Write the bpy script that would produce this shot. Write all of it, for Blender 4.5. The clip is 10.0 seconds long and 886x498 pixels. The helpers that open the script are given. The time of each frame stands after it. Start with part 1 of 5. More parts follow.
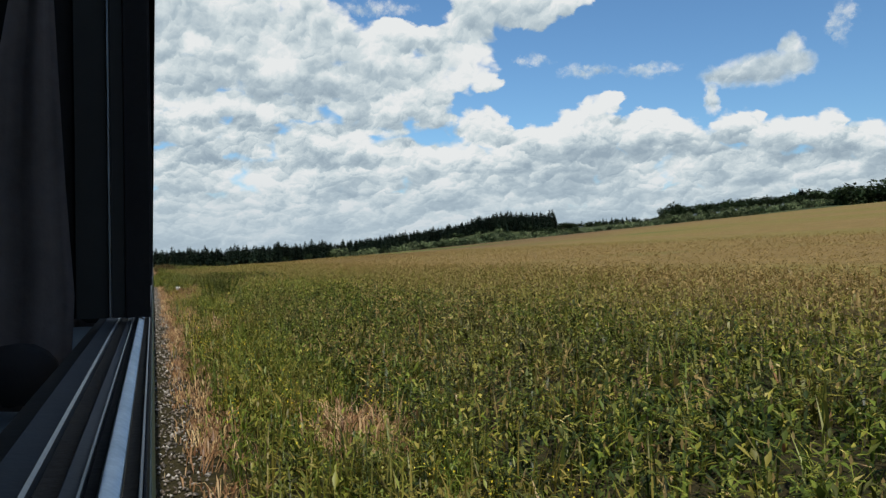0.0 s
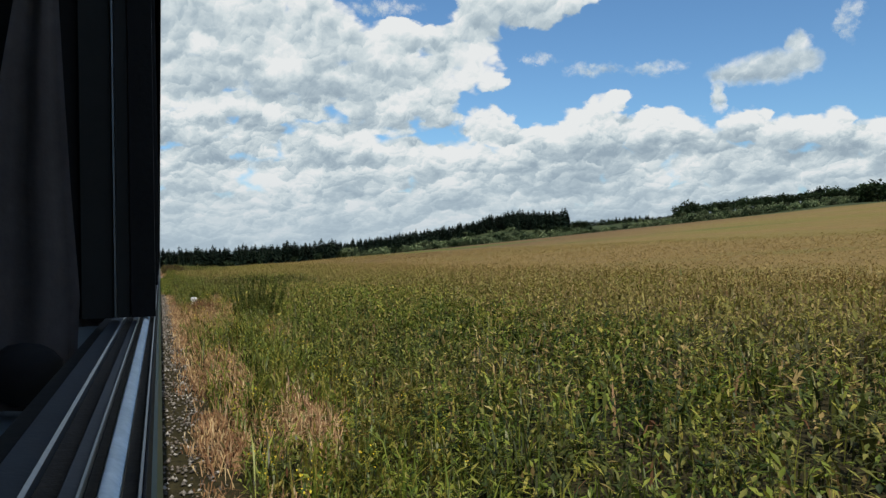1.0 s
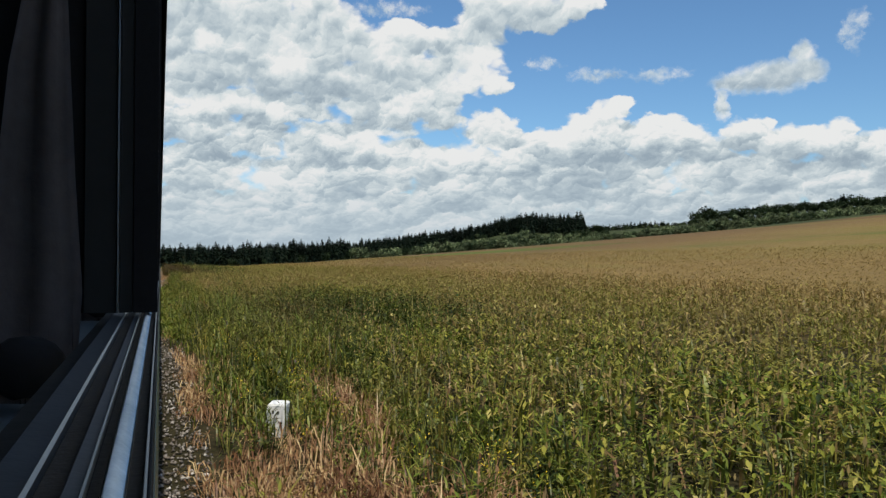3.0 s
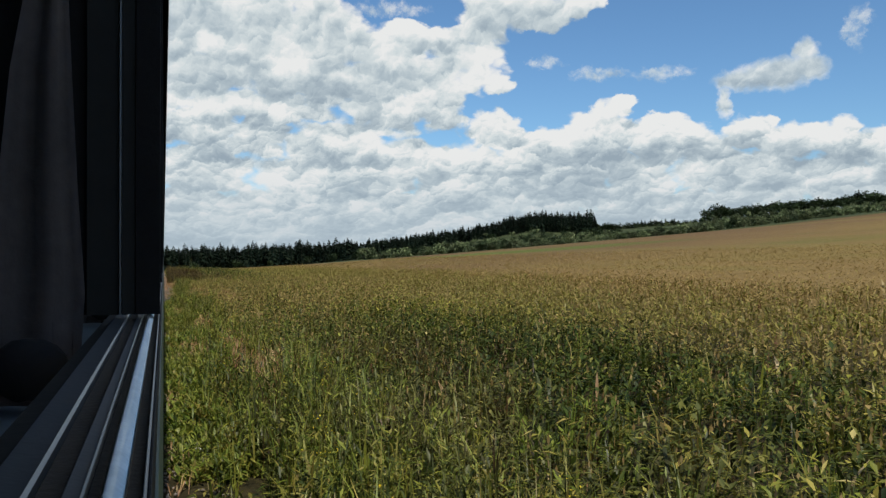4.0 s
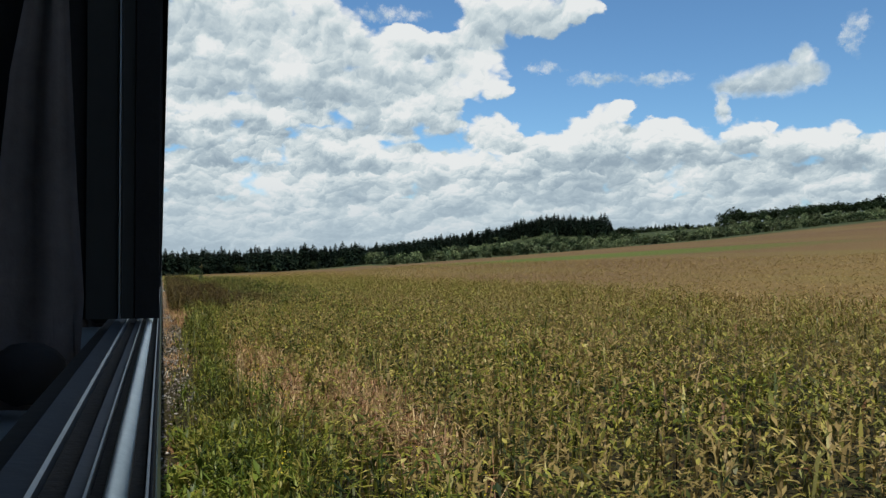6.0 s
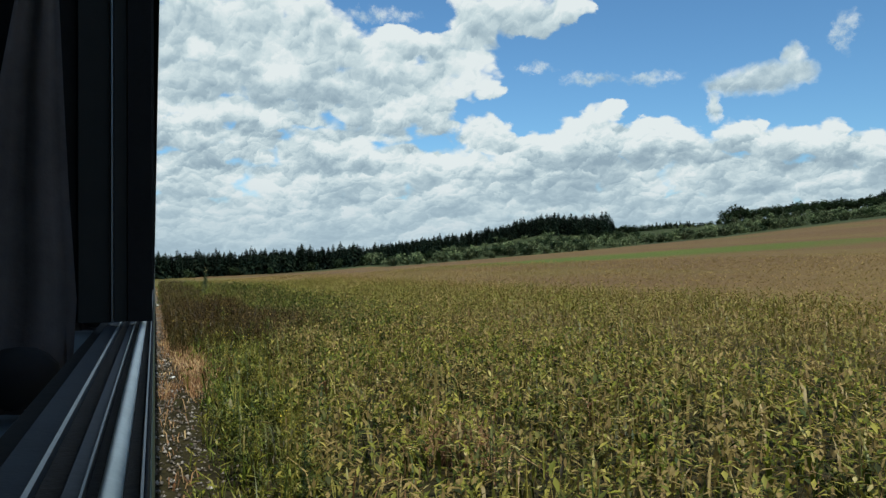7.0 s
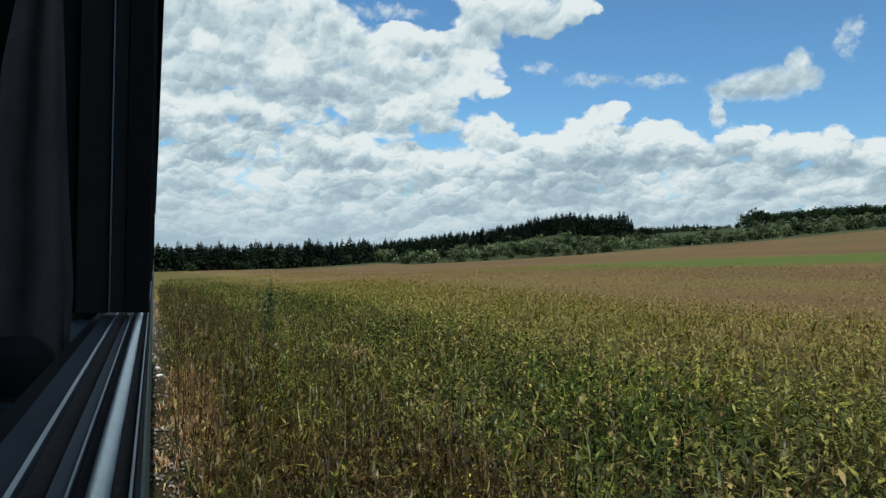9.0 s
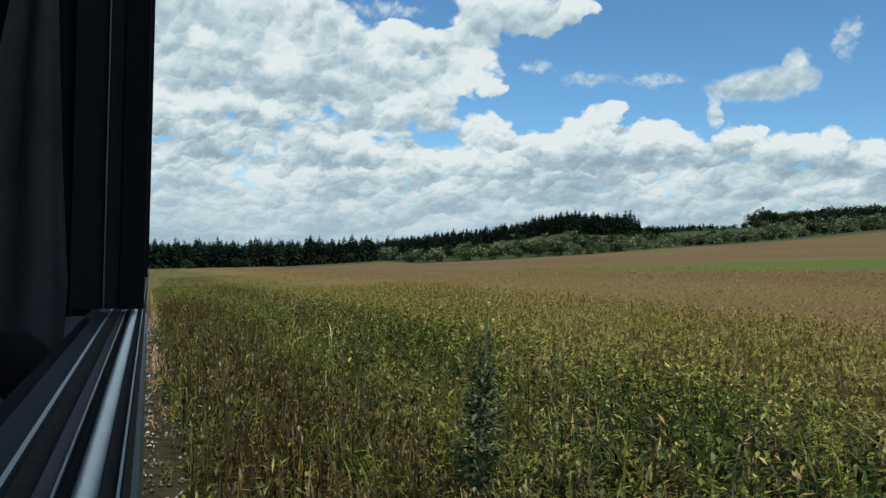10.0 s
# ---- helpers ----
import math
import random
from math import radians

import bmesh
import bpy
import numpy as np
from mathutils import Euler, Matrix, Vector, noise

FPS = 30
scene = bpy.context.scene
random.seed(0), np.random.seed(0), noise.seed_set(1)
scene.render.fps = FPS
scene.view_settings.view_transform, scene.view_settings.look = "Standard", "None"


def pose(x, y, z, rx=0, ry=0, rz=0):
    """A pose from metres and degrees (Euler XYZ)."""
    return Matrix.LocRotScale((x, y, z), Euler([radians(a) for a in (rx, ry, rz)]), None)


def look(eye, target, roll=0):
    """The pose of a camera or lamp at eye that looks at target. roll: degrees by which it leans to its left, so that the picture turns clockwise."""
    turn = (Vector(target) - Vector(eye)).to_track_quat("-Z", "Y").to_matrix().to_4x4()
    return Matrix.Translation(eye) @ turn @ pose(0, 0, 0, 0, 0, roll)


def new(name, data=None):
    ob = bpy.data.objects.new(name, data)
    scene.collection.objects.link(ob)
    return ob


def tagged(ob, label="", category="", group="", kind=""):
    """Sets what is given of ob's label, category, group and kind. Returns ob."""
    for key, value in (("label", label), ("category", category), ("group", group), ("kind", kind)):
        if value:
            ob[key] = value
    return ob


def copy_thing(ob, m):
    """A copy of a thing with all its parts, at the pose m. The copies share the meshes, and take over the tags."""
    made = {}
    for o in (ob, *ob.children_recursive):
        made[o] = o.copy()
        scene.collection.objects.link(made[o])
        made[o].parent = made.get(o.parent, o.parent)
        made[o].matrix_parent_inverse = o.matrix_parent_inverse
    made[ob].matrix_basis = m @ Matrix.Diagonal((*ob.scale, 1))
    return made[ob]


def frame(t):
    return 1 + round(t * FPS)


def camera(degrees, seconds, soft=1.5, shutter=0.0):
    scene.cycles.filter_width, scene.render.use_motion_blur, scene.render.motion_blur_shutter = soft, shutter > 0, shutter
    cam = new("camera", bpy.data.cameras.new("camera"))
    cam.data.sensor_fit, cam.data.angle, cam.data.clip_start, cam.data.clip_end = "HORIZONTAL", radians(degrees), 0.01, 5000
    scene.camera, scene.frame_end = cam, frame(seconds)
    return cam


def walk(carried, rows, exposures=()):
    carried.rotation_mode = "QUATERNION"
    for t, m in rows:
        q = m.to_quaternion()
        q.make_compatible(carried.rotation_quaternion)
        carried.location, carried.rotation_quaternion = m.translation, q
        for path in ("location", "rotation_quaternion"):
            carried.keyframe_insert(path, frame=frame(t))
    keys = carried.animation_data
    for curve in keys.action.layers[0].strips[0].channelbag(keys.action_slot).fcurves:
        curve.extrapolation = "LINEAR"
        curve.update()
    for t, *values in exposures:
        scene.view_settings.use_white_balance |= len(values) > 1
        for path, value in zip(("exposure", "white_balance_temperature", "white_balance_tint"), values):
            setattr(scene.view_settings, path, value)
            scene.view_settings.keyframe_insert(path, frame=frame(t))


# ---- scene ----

# ---------------------------------------------------------------- camera
SPEED = 20.0        # metres a second along the track, +y
EYE = 3.3           # over the ground beside the track
cam = camera(59.2, 10.0, soft=1.4)
# seconds, clearance to the coach side, pitch, roll, yaw
PATH = [(0.0, 0.0027, 0.27, 0.81, -20.4), (0.5, 0.0034, 0.57, 0.5, -20.33), (1.0, 0.0051, 0.22, 0.91, -19.95),
        (1.5, 0.0036, 0.28, 1.32, -19.88), (2.0, 0.0032, 0.4, 0.29, -19.9), (2.5, 0.002, 0.37, -0.38, -19.94),
        (4.0, 0.0035, 0.37, 0.03, -19.7), (4.5, 0.005, 0.35, 0.35, -19.48), (5.0, 0.005, 0.58, 0.52, -19.44),
        (5.5, 0.0024, 0.72, -0.24, -19.65), (7.0, 0.0022, 0.75, 0.38, -20.28), (7.5, 0.0064, 0.95, -0.14, -20.03),
        (8.0, 0.0043, 0.9, -0.31, -20.21), (8.5, 0.0056, 0.84, -0.51, -20.25), (9.0, 0.0036, 0.61, -0.94, -20.32),
        (9.5, 0.0027, 0.62, -1.4, -20.44), (10.0, 0.0057, 0.49, -1.31, -20.54)]
walk(cam, [(t, pose(c * 0.6, SPEED * t, EYE, 90 + p, r, w)) for t, c, p, r, w in PATH],
     exposures=[(0.0, 0.0, 6390, 9), (1.6, 0.0, 6390, 9), (2.4, 0.0, 6480, 10), (5.6, 0.0, 6450, 10), (6.9, 0.0, 6140, 3), (10.0, 0.0, 6110, 3)])

# ---------------------------------------------------------------- light
SUN_EL, SUN_AZ = 56.0, -179.0     # degrees; azimuth clockwise from +y
scene.view_settings.exposure = 0.0
sun = new("sun", bpy.data.lights.new("sun", "SUN"))
sun.data.energy, sun.data.angle, sun.data.color = 4.2, radians(0.6), (1.0, 0.94, 0.82)
sun_dir = Vector((math.sin(radians(SUN_AZ)) * math.cos(radians(SUN_EL)), math.cos(radians(SUN_AZ)) * math.cos(radians(SUN_EL)), math.sin(radians(SUN_EL))))
sun.matrix_world = look(sun_dir * 50, (0, 0, 0))


class Nodes:
    """Short hand for building a node tree."""

    def __init__(self, tree):
        self.tree = tree

    def add(self, kind, inputs=None, **props):
        n = self.tree.nodes.new(kind)
        for k, v in props.items():
            setattr(n, k, v)
        for k, v in (inputs or {}).items():
            if isinstance(v, bpy.types.NodeSocket):
                self.tree.links.new(v, n.inputs[k])
            else:
                n.inputs[k].default_value = v
        return n

    def math(self, op, a, b=0.0, c=0.0, clamp=False):
        return self.add("ShaderNodeMath", {0: a, 1: b, 2: c}, operation=op, use_clamp=clamp).outputs[0]

    def vec(self, op, a, b=(0, 0, 0)):
        n = self.add("ShaderNodeVectorMath", {0: a, 1: b}, operation=op)
        return n.outputs["Value"] if op in ("LENGTH", "DOT_PRODUCT") else n.outputs["Vector"]

    def noise(self, vector, scale, detail=4.0, rough=0.55, distortion=0.0):
        return self.add("ShaderNodeTexNoise", {"Vector": vector, "Scale": scale, "Detail": detail, "Roughness": rough, "Distortion": distortion})

    def step(self, value, a, b, to0=0.0, to1=1.0):
        return self.add("ShaderNodeMapRange", {0: value, 1: a, 2: b, 3: to0, 4: to1}, interpolation_type="SMOOTHSTEP").outputs[0]

    def ramp(self, fac, stops):
        n = self.add("ShaderNodeValToRGB", {0: fac})
        els = n.color_ramp.elements
        while len(els) < len(stops):
            els.new(0.5)
        for e, (p, c) in zip(els, stops):
            e.position, e.color = p, (*c, 1)
        return n.outputs[0]

    def mix(self, fac, a, b, mode="MIX"):
        n = self.add("ShaderNodeMix", data_type="RGBA", blend_type=mode)
        for i, v in ((0, fac), (6, a), (7, b)):
            if isinstance(v, bpy.types.NodeSocket):
                self.tree.links.new(v, n.inputs[i])
            else:
                n.inputs[i].default_value = v if i == 0 else (*v, 1)
        return n.outputs[2]


# Cumulus as heaps of ellipses: azimuth, elevation, half width, half height, all in degrees.
UPPER_MASS = [(-0.2, 15.8, 7.7, 3.9), (5.5, 15.4, 6.8, 3.9), (10.3, 16.0, 3.7, 2.8), (1.3, 12.5, 5.4, 2.2), (9.9, 12.2, 6.2, 3.3), (15.2, 13.2, 4.4, 3.5), (16.3, 15.8, 2.1, 1.3), (18.6, 15.5, 1.6, 0.9), (18.3, 12.3, 3.3, 2.4), (15.2, 10.5, 4.4, 2.2)]
UPPER_LOBE = [(21.5, 13.8, 3.1, 2.1), (22.5, 16.5, 2.6, 2.3), (25.2, 17.2, 3.7, 1.6), (28.7, 17.6, 2.2, 1.0), (23.3, 12.4, 1.2, 0.9)]
LEFT_DECK = [(23.5, 8.2, 2.5, 1.3), (8.5, 10.0, 2.5, 1.0), (3.6, 5.2, 4.0, 1.5), (3.5, 7.8, 4.0, 1.3), (4.5, 10.6, 5.5, 1.2), (-1.5, 10.8, 4.0, 1.4), (0.9, 8.7, 5.0, 1.6), (6.3, 8.7, 3.2, 1.3), (11.1, 8.0, 4.9, 1.8), (19.2, 9.8, 2.0, 1.4), (22.6, 9.3, 2.1, 1.3), (1.6, 6.0, 8.7, 2.0), (11.5, 5.8, 9.1, 2.2), (19.8, 6.6, 6.2, 2.2), (3.5, 3.1, 11.2, 2.2), (14.8, 3.1, 10.8, 2.3), (23.9, 4.3, 8.1, 2.3)]
CUMULUS_BAND = [(31.5, 8.4, 2.2, 1.7), (35.0, 6.6, 2.5, 1.6), (36.6, 5.4, 2.0, 1.3), (47.3, 6.8, 2.5, 1.5), (25.3, 7.1, 2.9, 1.7), (27.4, 7.6, 2.2, 1.7), (29.4, 8.4, 2.0, 1.8), (31.2, 10.2, 1.5, 1.0), (32.2, 10.8, 1.1, 0.7), (29.6, 5.8, 4.3, 2.6), (34.0, 8.1, 1.9, 1.6), (35.1, 9.2, 1.8, 0.9), (36.7, 8.2, 1.7, 1.5), (33.2, 5.3, 4.2, 2.3), (37.8, 5.9, 3.6, 2.4), (40.7, 8.2, 1.9, 1.2), (41.7, 9.0, 1.1, 0.8), (43.3, 7.8, 2.2, 1.4), (45.2, 7.6, 2.0, 1.4), (46.5, 8.5, 1.4, 0.8), (42.5, 5.1, 4.4, 2.3), (46.5, 4.5, 3.2, 2.2), (49.7, 5.5, 2.4, 2.5), (37.7, 3.2, 11.0, 1.6), (49.7, 3.0, 7.3, 1.8)]
LONE_CLOUD = [(40.0, 11.8, 1.3, 0.6), (41.5, 11.9, 1.5, 0.8), (43.0, 12.0, 1.5, 0.85), (44.3, 12.2, 1.2, 0.7), (44.2, 13.2, 0.7, 0.75), (39.1, 10.3, 0.4, 0.8)]
WISPS = [(30.7, 12.7, 1.4, 0.3), (35.0, 12.6, 1.6, 0.3), (26.8, 13.7, 0.8, 0.3), (47.2, 14.5, 0.6, 0.8), (15.7, 17.5, 1.9, 0.3)]


def cloud_group():
    """Density of the clouds at a point of the sky given in degrees."""
    g = bpy.data.node_groups.new("cloud_density", "ShaderNodeTree")
    g.interface.new_socket("Sky", in_out="INPUT", socket_type="NodeSocketVector")
    g.interface.new_socket("Density", in_out="OUTPUT", socket_type="NodeSocketFloat")
    n = Nodes(g)
    p = n.add("NodeGroupInput").outputs[0]
    flat = n.vec("MULTIPLY", p, (1.0, 1.5, 1.0))
    warp = n.vec("SUBTRACT", n.noise(flat, 0.6, 4.0, 0.55).outputs["Color"], (0.5, 0.5, 0.5))
    q = n.vec("ADD", p, n.vec("MULTIPLY", warp, (2.4, 1.6, 0.0)))
    soft_q = n.vec("ADD", flat, n.vec("MULTIPLY", warp, (1.6, 1.6, 0.0)))
    heap = None
    for az, el, w, h in UPPER_MASS + UPPER_LOBE + LEFT_DECK + CUMULUS_BAND:
        d = n.vec("MULTIPLY", n.vec("SUBTRACT", q, (az, el, 0)), (1 / w, 1 / h, 0))
        r = n.vec("DOT_PRODUCT", d, d)
        heap = r if heap is None else n.math("SMOOTH_MIN", heap, r, 0.25)
    body = n.math("MULTIPLY_ADD", heap, -1.15, 1.2)
    body = n.math("MAXIMUM", body, -1.5)
    # the sky on every other side: scattered cumulus
    away = n.vec("LENGTH", n.vec("MULTIPLY", n.vec("SUBTRACT", p, (24.0, 9.0, 0)), (1 / 34.0, 1 / 15.0, 0)))
    loose = n.math("MULTIPLY_ADD", n.noise(n.vec("MULTIPLY", p, (1, 1.6, 1)), 0.07, 2.0).outputs["Fac"], 6.0, -2.9)
    body = n.math("MAXIMUM", body, n.math("SUBTRACT", loose, n.step(away, 1.25, 0.85, 0.0, 5.0)))
    puff = n.add("ShaderNodeTexVoronoi", {"Vector": soft_q, "Scale": 0.42, "Smoothness": 0.5}, feature="SMOOTH_F1").outputs["Distance"]
    small_puff = n.add("ShaderNodeTexVoronoi", {"Vector": soft_q, "Scale": 1.05, "Smoothness": 0.4}, feature="SMOOTH_F1").outputs["Distance"]
    swell = n.noise(flat, 0.2, 5.0, 0.6).outputs["Fac"]
    lumps = n.math("ADD", n.math("MULTIPLY_ADD", puff, -1.15, 0.50), n.math("MULTIPLY_ADD", small_puff, -0.65, 0.26))
    lumps = n.math("ADD", lumps, n.math("MULTIPLY_ADD", swell, 1.3, -0.65))
    out = n.math("ADD", body, lumps)
    g.links.new(out, n.add("NodeGroupOutput").inputs[0])
    return g


world = bpy.data.worlds.new("sky")
scene.world = world
world.use_nodes = True
world.node_tree.nodes.clear()
w = Nodes(world.node_tree)
way = w.add("ShaderNodeTexCoord").outputs["Generated"]
xyz = w.add("ShaderNodeSeparateXYZ", {0: way})
az = w.math("MULTIPLY", w.math("ARCTAN2", xyz.outputs[0], xyz.outputs[1]), 180 / math.pi)
el = w.math("MULTIPLY", w.math("ARCSINE", xyz.outputs[2]), 180 / math.pi)
place = w.add("ShaderNodeCombineXYZ", {0: w.math("SUBTRACT", az, 0.45), 1: el, 2: 0.0}).outputs[0]
group = cloud_group()
here = w.add("ShaderNodeGroup", {0: place}, node_tree=group).outputs[0]
above = w.add("ShaderNodeGroup", {0: w.vec("ADD", place, (-0.25, 0.9, 0.0))}, node_tree=group).outputs[0]
puffy = w.vec("ADD", place, w.vec("MULTIPLY", w.vec("SUBTRACT", w.noise(place, 1.1, 5.0, 0.6).outputs["Color"], (0.5, 0.5, 0.5)), (1.5, 1.1, 0.0)))
ragged = w.vec("ADD", puffy, w.vec("MULTIPLY", w.vec("SUBTRACT", w.noise(place, 0.55, 5.0, 0.7).outputs["Color"], (0.5, 0.5, 0.5)), (2.6, 1.6, 0.0)))
veil = None
for a_, e_, w_, h_ in WISPS:
    d_ = w.vec("MULTIPLY", w.vec("SUBTRACT", ragged, (a_, e_, 0)), (0.8 / w_, 0.7 / h_, 0))
    r_ = w.vec("DOT_PRODUCT", d_, d_)
    veil = r_ if veil is None else w.math("MINIMUM", veil, r_)
veil = w.math("MULTIPLY", w.step(veil, 1.8, 0.0), w.step(w.noise(place, 1.3, 6.0, 0.7).outputs["Fac"], 0.33, 0.68, 0.1, 0.75))
lone = None
for a_, e_, w_, h_ in LONE_CLOUD:
    d_ = w.vec("MULTIPLY", w.vec("SUBTRACT", puffy, (a_, e_, 0)), (1 / w_, 1 / h_, 0))
    r_ = w.vec("DOT_PRODUCT", d_, d_)
    lone = r_ if lone is None else w.math("SMOOTH_MIN", lone, r_, 0.3)
cover = w.math("MAXIMUM", w.step(here, -0.12, 0.42), w.math("MAXIMUM", veil, w.step(lone, 2.3, 0.2, 0.0, 0.95)))
# heads of cloud: each cell is a ball that catches the light on its upper side
tall = w.math("MULTIPLY", w.math("LOGARITHM", w.math("ADD", w.math("MAXIMUM", el, -2.0), 13.0), math.e), 24.0)
flat = w.add("ShaderNodeCombineXYZ", {0: az, 1: tall, 2: 0.0}).outputs[0]
ruffle = w.vec("SUBTRACT", w.noise(flat, 0.5, 5.0, 0.6).outputs["Color"], (0.5, 0.5, 0.5))
flat = w.vec("ADD", flat, w.vec("MULTIPLY", ruffle, (3.0, 2.4, 0.0)))
flat_low = w.vec("ADD", place, w.vec("MULTIPLY", ruffle, (2.5, 1.5, 0.0)))     # thick bases in their own shade
lit = w.math("MULTIPLY_ADD", w.math("SUBTRACT", here, above), 0.34, 0.45)
smooth = w.step(el, 8.5, 13.5, 1.65, 1.05)      # the upper mass is smoother
for scale, gain in ((0.2, 0.24), (0.45, 0.26), (1.0, 0.18), (2.1, 0.10), (4.3, 0.05)):
    cell = w.add("ShaderNodeTexVoronoi", {"Vector": flat, "Scale": scale, "Smoothness": 0.35}, feature="SMOOTH_F1")
    rise = w.vec("DOT_PRODUCT", w.vec("SUBTRACT", flat, w.add("ShaderNodeVectorMath", {0: cell.outputs["Position"], 1: (1, 1, 1)}, operation="MULTIPLY").outputs[0]), (-0.3 * scale, 0.95 * scale, 0.0))
    lit = w.math("MULTIPLY_ADD", w.math("MULTIPLY", rise, smooth), gain, lit)
for a_, e_, w_, h_ in ((1.0, 12.6, 5.0, 1.7), (9.5, 11.5, 4.5, 1.2), (17.0, 9.6, 4.0, 0.8), (12.0, 6.8, 6.0, 0.6), (30.0, 5.5, 4.0, 0.7), (41.5, 6.3, 5.0, 0.7)):
    d_ = w.vec("MULTIPLY", w.vec("SUBTRACT", flat_low, (a_, e_, 0)), (1 / w_, 1 / h_, 0))
    lit = w.math("SUBTRACT", lit, w.step(w.vec("DOT_PRODUCT", d_, d_), 1.4, 0.0, 0.0, 0.22))
# crests in full sun
for a_, e_, w_, h_ in ((16.0, 15.0, 2.4, 1.5), (22.3, 13.2, 2.4, 1.6), (31.8, 10.2, 1.8, 0.9), (28.2, 8.7, 2.4, 1.0), (35.4, 9.0, 2.2, 0.9), (41.8, 8.7, 2.4, 1.0), (46.2, 8.0, 1.6, 0.8), (45.8, 5.2, 2.4, 0.8), (34.0, 4.9, 1.6, 0.6), (22.8, 9.2, 2.0, 1.0), (20.3, 5.0, 2.0, 0.7), (4.0, 10.2, 4.5, 0.9), (8.0, 14.0, 1.8, 1.2)):
    d_ = w.vec("MULTIPLY", w.vec("SUBTRACT", flat_low, (a_, e_, 0)), (1 / w_, 1 / h_, 0))
    lit = w.math("ADD", lit, w.step(w.vec("DOT_PRODUCT", d_, d_), 1.6, 0.0, 0.0, 0.26))
lit = w.math("ADD", lit, w.step(here, 0.0, 2.2, 0.26, -0.10))
lit = w.math("SUBTRACT", lit, w.math("MULTIPLY", w.step(el, 9.5, 4.5), w.step(az, 18.0, 30.0, 0.04, 0.18)))
lit = w.math("SUBTRACT", lit, w.math("MULTIPLY", w.step(lone, 1.5, 0.6), w.step(el, 13.2, 11.4, 0.08, 0.34)), clamp=True)
cloud_colour = w.ramp(lit, [(0.05, (0.375, 0.47, 0.55)), (0.38, (0.53, 0.63, 0.69)), (0.66, (0.77, 0.85, 0.87)), (0.92, (0.99, 1.0, 0.99))])
haze = w.step(el, 7.5, -1.0, 0.0, 0.7)
cloud_colour = w.mix(haze, cloud_colour, (0.54, 0.655, 0.74))
cover = w.math("MAXIMUM", cover, w.step(el, 5.0, 2.8))
sky = w.add("ShaderNodeTexSky", sky_type="NISHITA", sun_disc=False, sun_elevation=radians(SUN_EL), sun_rotation=radians(SUN_AZ), air_density=1.0, dust_density=0.2, ozone_density=2.0)
clear = w.add("ShaderNodeBackground", {0: w.mix(1.0, sky.outputs[0], (0.74, 1.0, 1.17), "MULTIPLY"), 1: 0.102}).outputs[0]
cloud = w.add("ShaderNodeBackground", {0: cloud_colour, 1: 0.82}).outputs[0]
mixed = w.add("ShaderNodeMixShader", {0: cover, 1: clear, 2: cloud}).outputs[0]
w.add("ShaderNodeOutputWorld", {0: mixed})


# ---------------------------------------------------------------- materials
def surface(name, stops, scale=4.0, rough=0.8, metal=0.0, bump=0.3, detail=6.0, spec=0.4, relief=0.0015):
    """A worn surface: two scales of noise in the colour, and a fine relief."""
    m = bpy.data.materials.new(name)
    m.use_nodes = True
    n = Nodes(m.node_tree)
    bsdf = m.node_tree.nodes["Principled BSDF"]
    p = n.add("ShaderNodeTexCoord").outputs["Object"]
    big = n.noise(p, scale, detail, 0.6).outputs["Fac"]
    small = n.noise(p, scale * 9, 3.0, 0.6).outputs["Fac"]
    fac = n.math("ADD", n.math("MULTIPLY", big, 0.65), n.math("MULTIPLY", small, 0.35))
    m.node_tree.links.new(n.ramp(fac, stops), bsdf.inputs["Base Color"])
    bsdf.inputs["Roughness"].default_value, bsdf.inputs["Metallic"].default_value = rough, metal
    bsdf.inputs["Specular IOR Level"].default_value = spec
    if bump:
        b = n.add("ShaderNodeBump", {"Strength": bump, "Distance": relief, "Height": small})
        m.node_tree.links.new(b.outputs[0], bsdf.inputs["Normal"])
    return m


def foliage(name, stops, patch=0.15, dry=(0.30, 0.21, 0.09), amount=0.35, through_light=0.3, vary=0.0):
    """Leaves: a colour for each blade, patches that are drier, and light that comes through."""
    m = bpy.data.materials.new(name)
    m.use_nodes = True
    m.node_tree.nodes.clear()
    n = Nodes(m.node_tree)
    each = n.add("ShaderNodeNewGeometry").outputs["Random Per Island"]
    p = n.add("ShaderNodeTexCoord").outputs["Object"]
    patches = n.step(n.noise(p, patch, 4.0, 0.6).outputs["Fac"], 0.42, 0.66, 0.0, amount)
    colour = n.mix(patches, n.ramp(each, stops), dry)
    if vary:       # one plant is lighter than the next
        shade = n.math("MULTIPLY_ADD", n.add("ShaderNodeObjectInfo").outputs["Random"], 2 * vary, 1 - vary)
        colour = n.vec("SCALE", colour)
        colour.node.inputs["Scale"].default_value = 1.0
        n.tree.links.new(shade, colour.node.inputs["Scale"])
    d = n.add("ShaderNodeBsdfDiffuse", {0: colour}).outputs[0]
    t = n.add("ShaderNodeBsdfTranslucent", {0: colour}).outputs[0]
    g = n.add("ShaderNodeBsdfGlossy", {0: (1, 1, 1, 1), 1: 0.45}).outputs[0]
    mix = n.add("ShaderNodeMixShader", {0: through_light, 1: d, 2: t}).outputs[0]
    mix = n.add("ShaderNodeMixShader", {0: 0.018, 1: mix, 2: g}).outputs[0]
    n.add("ShaderNodeOutputMaterial", {0: mix})
    return m


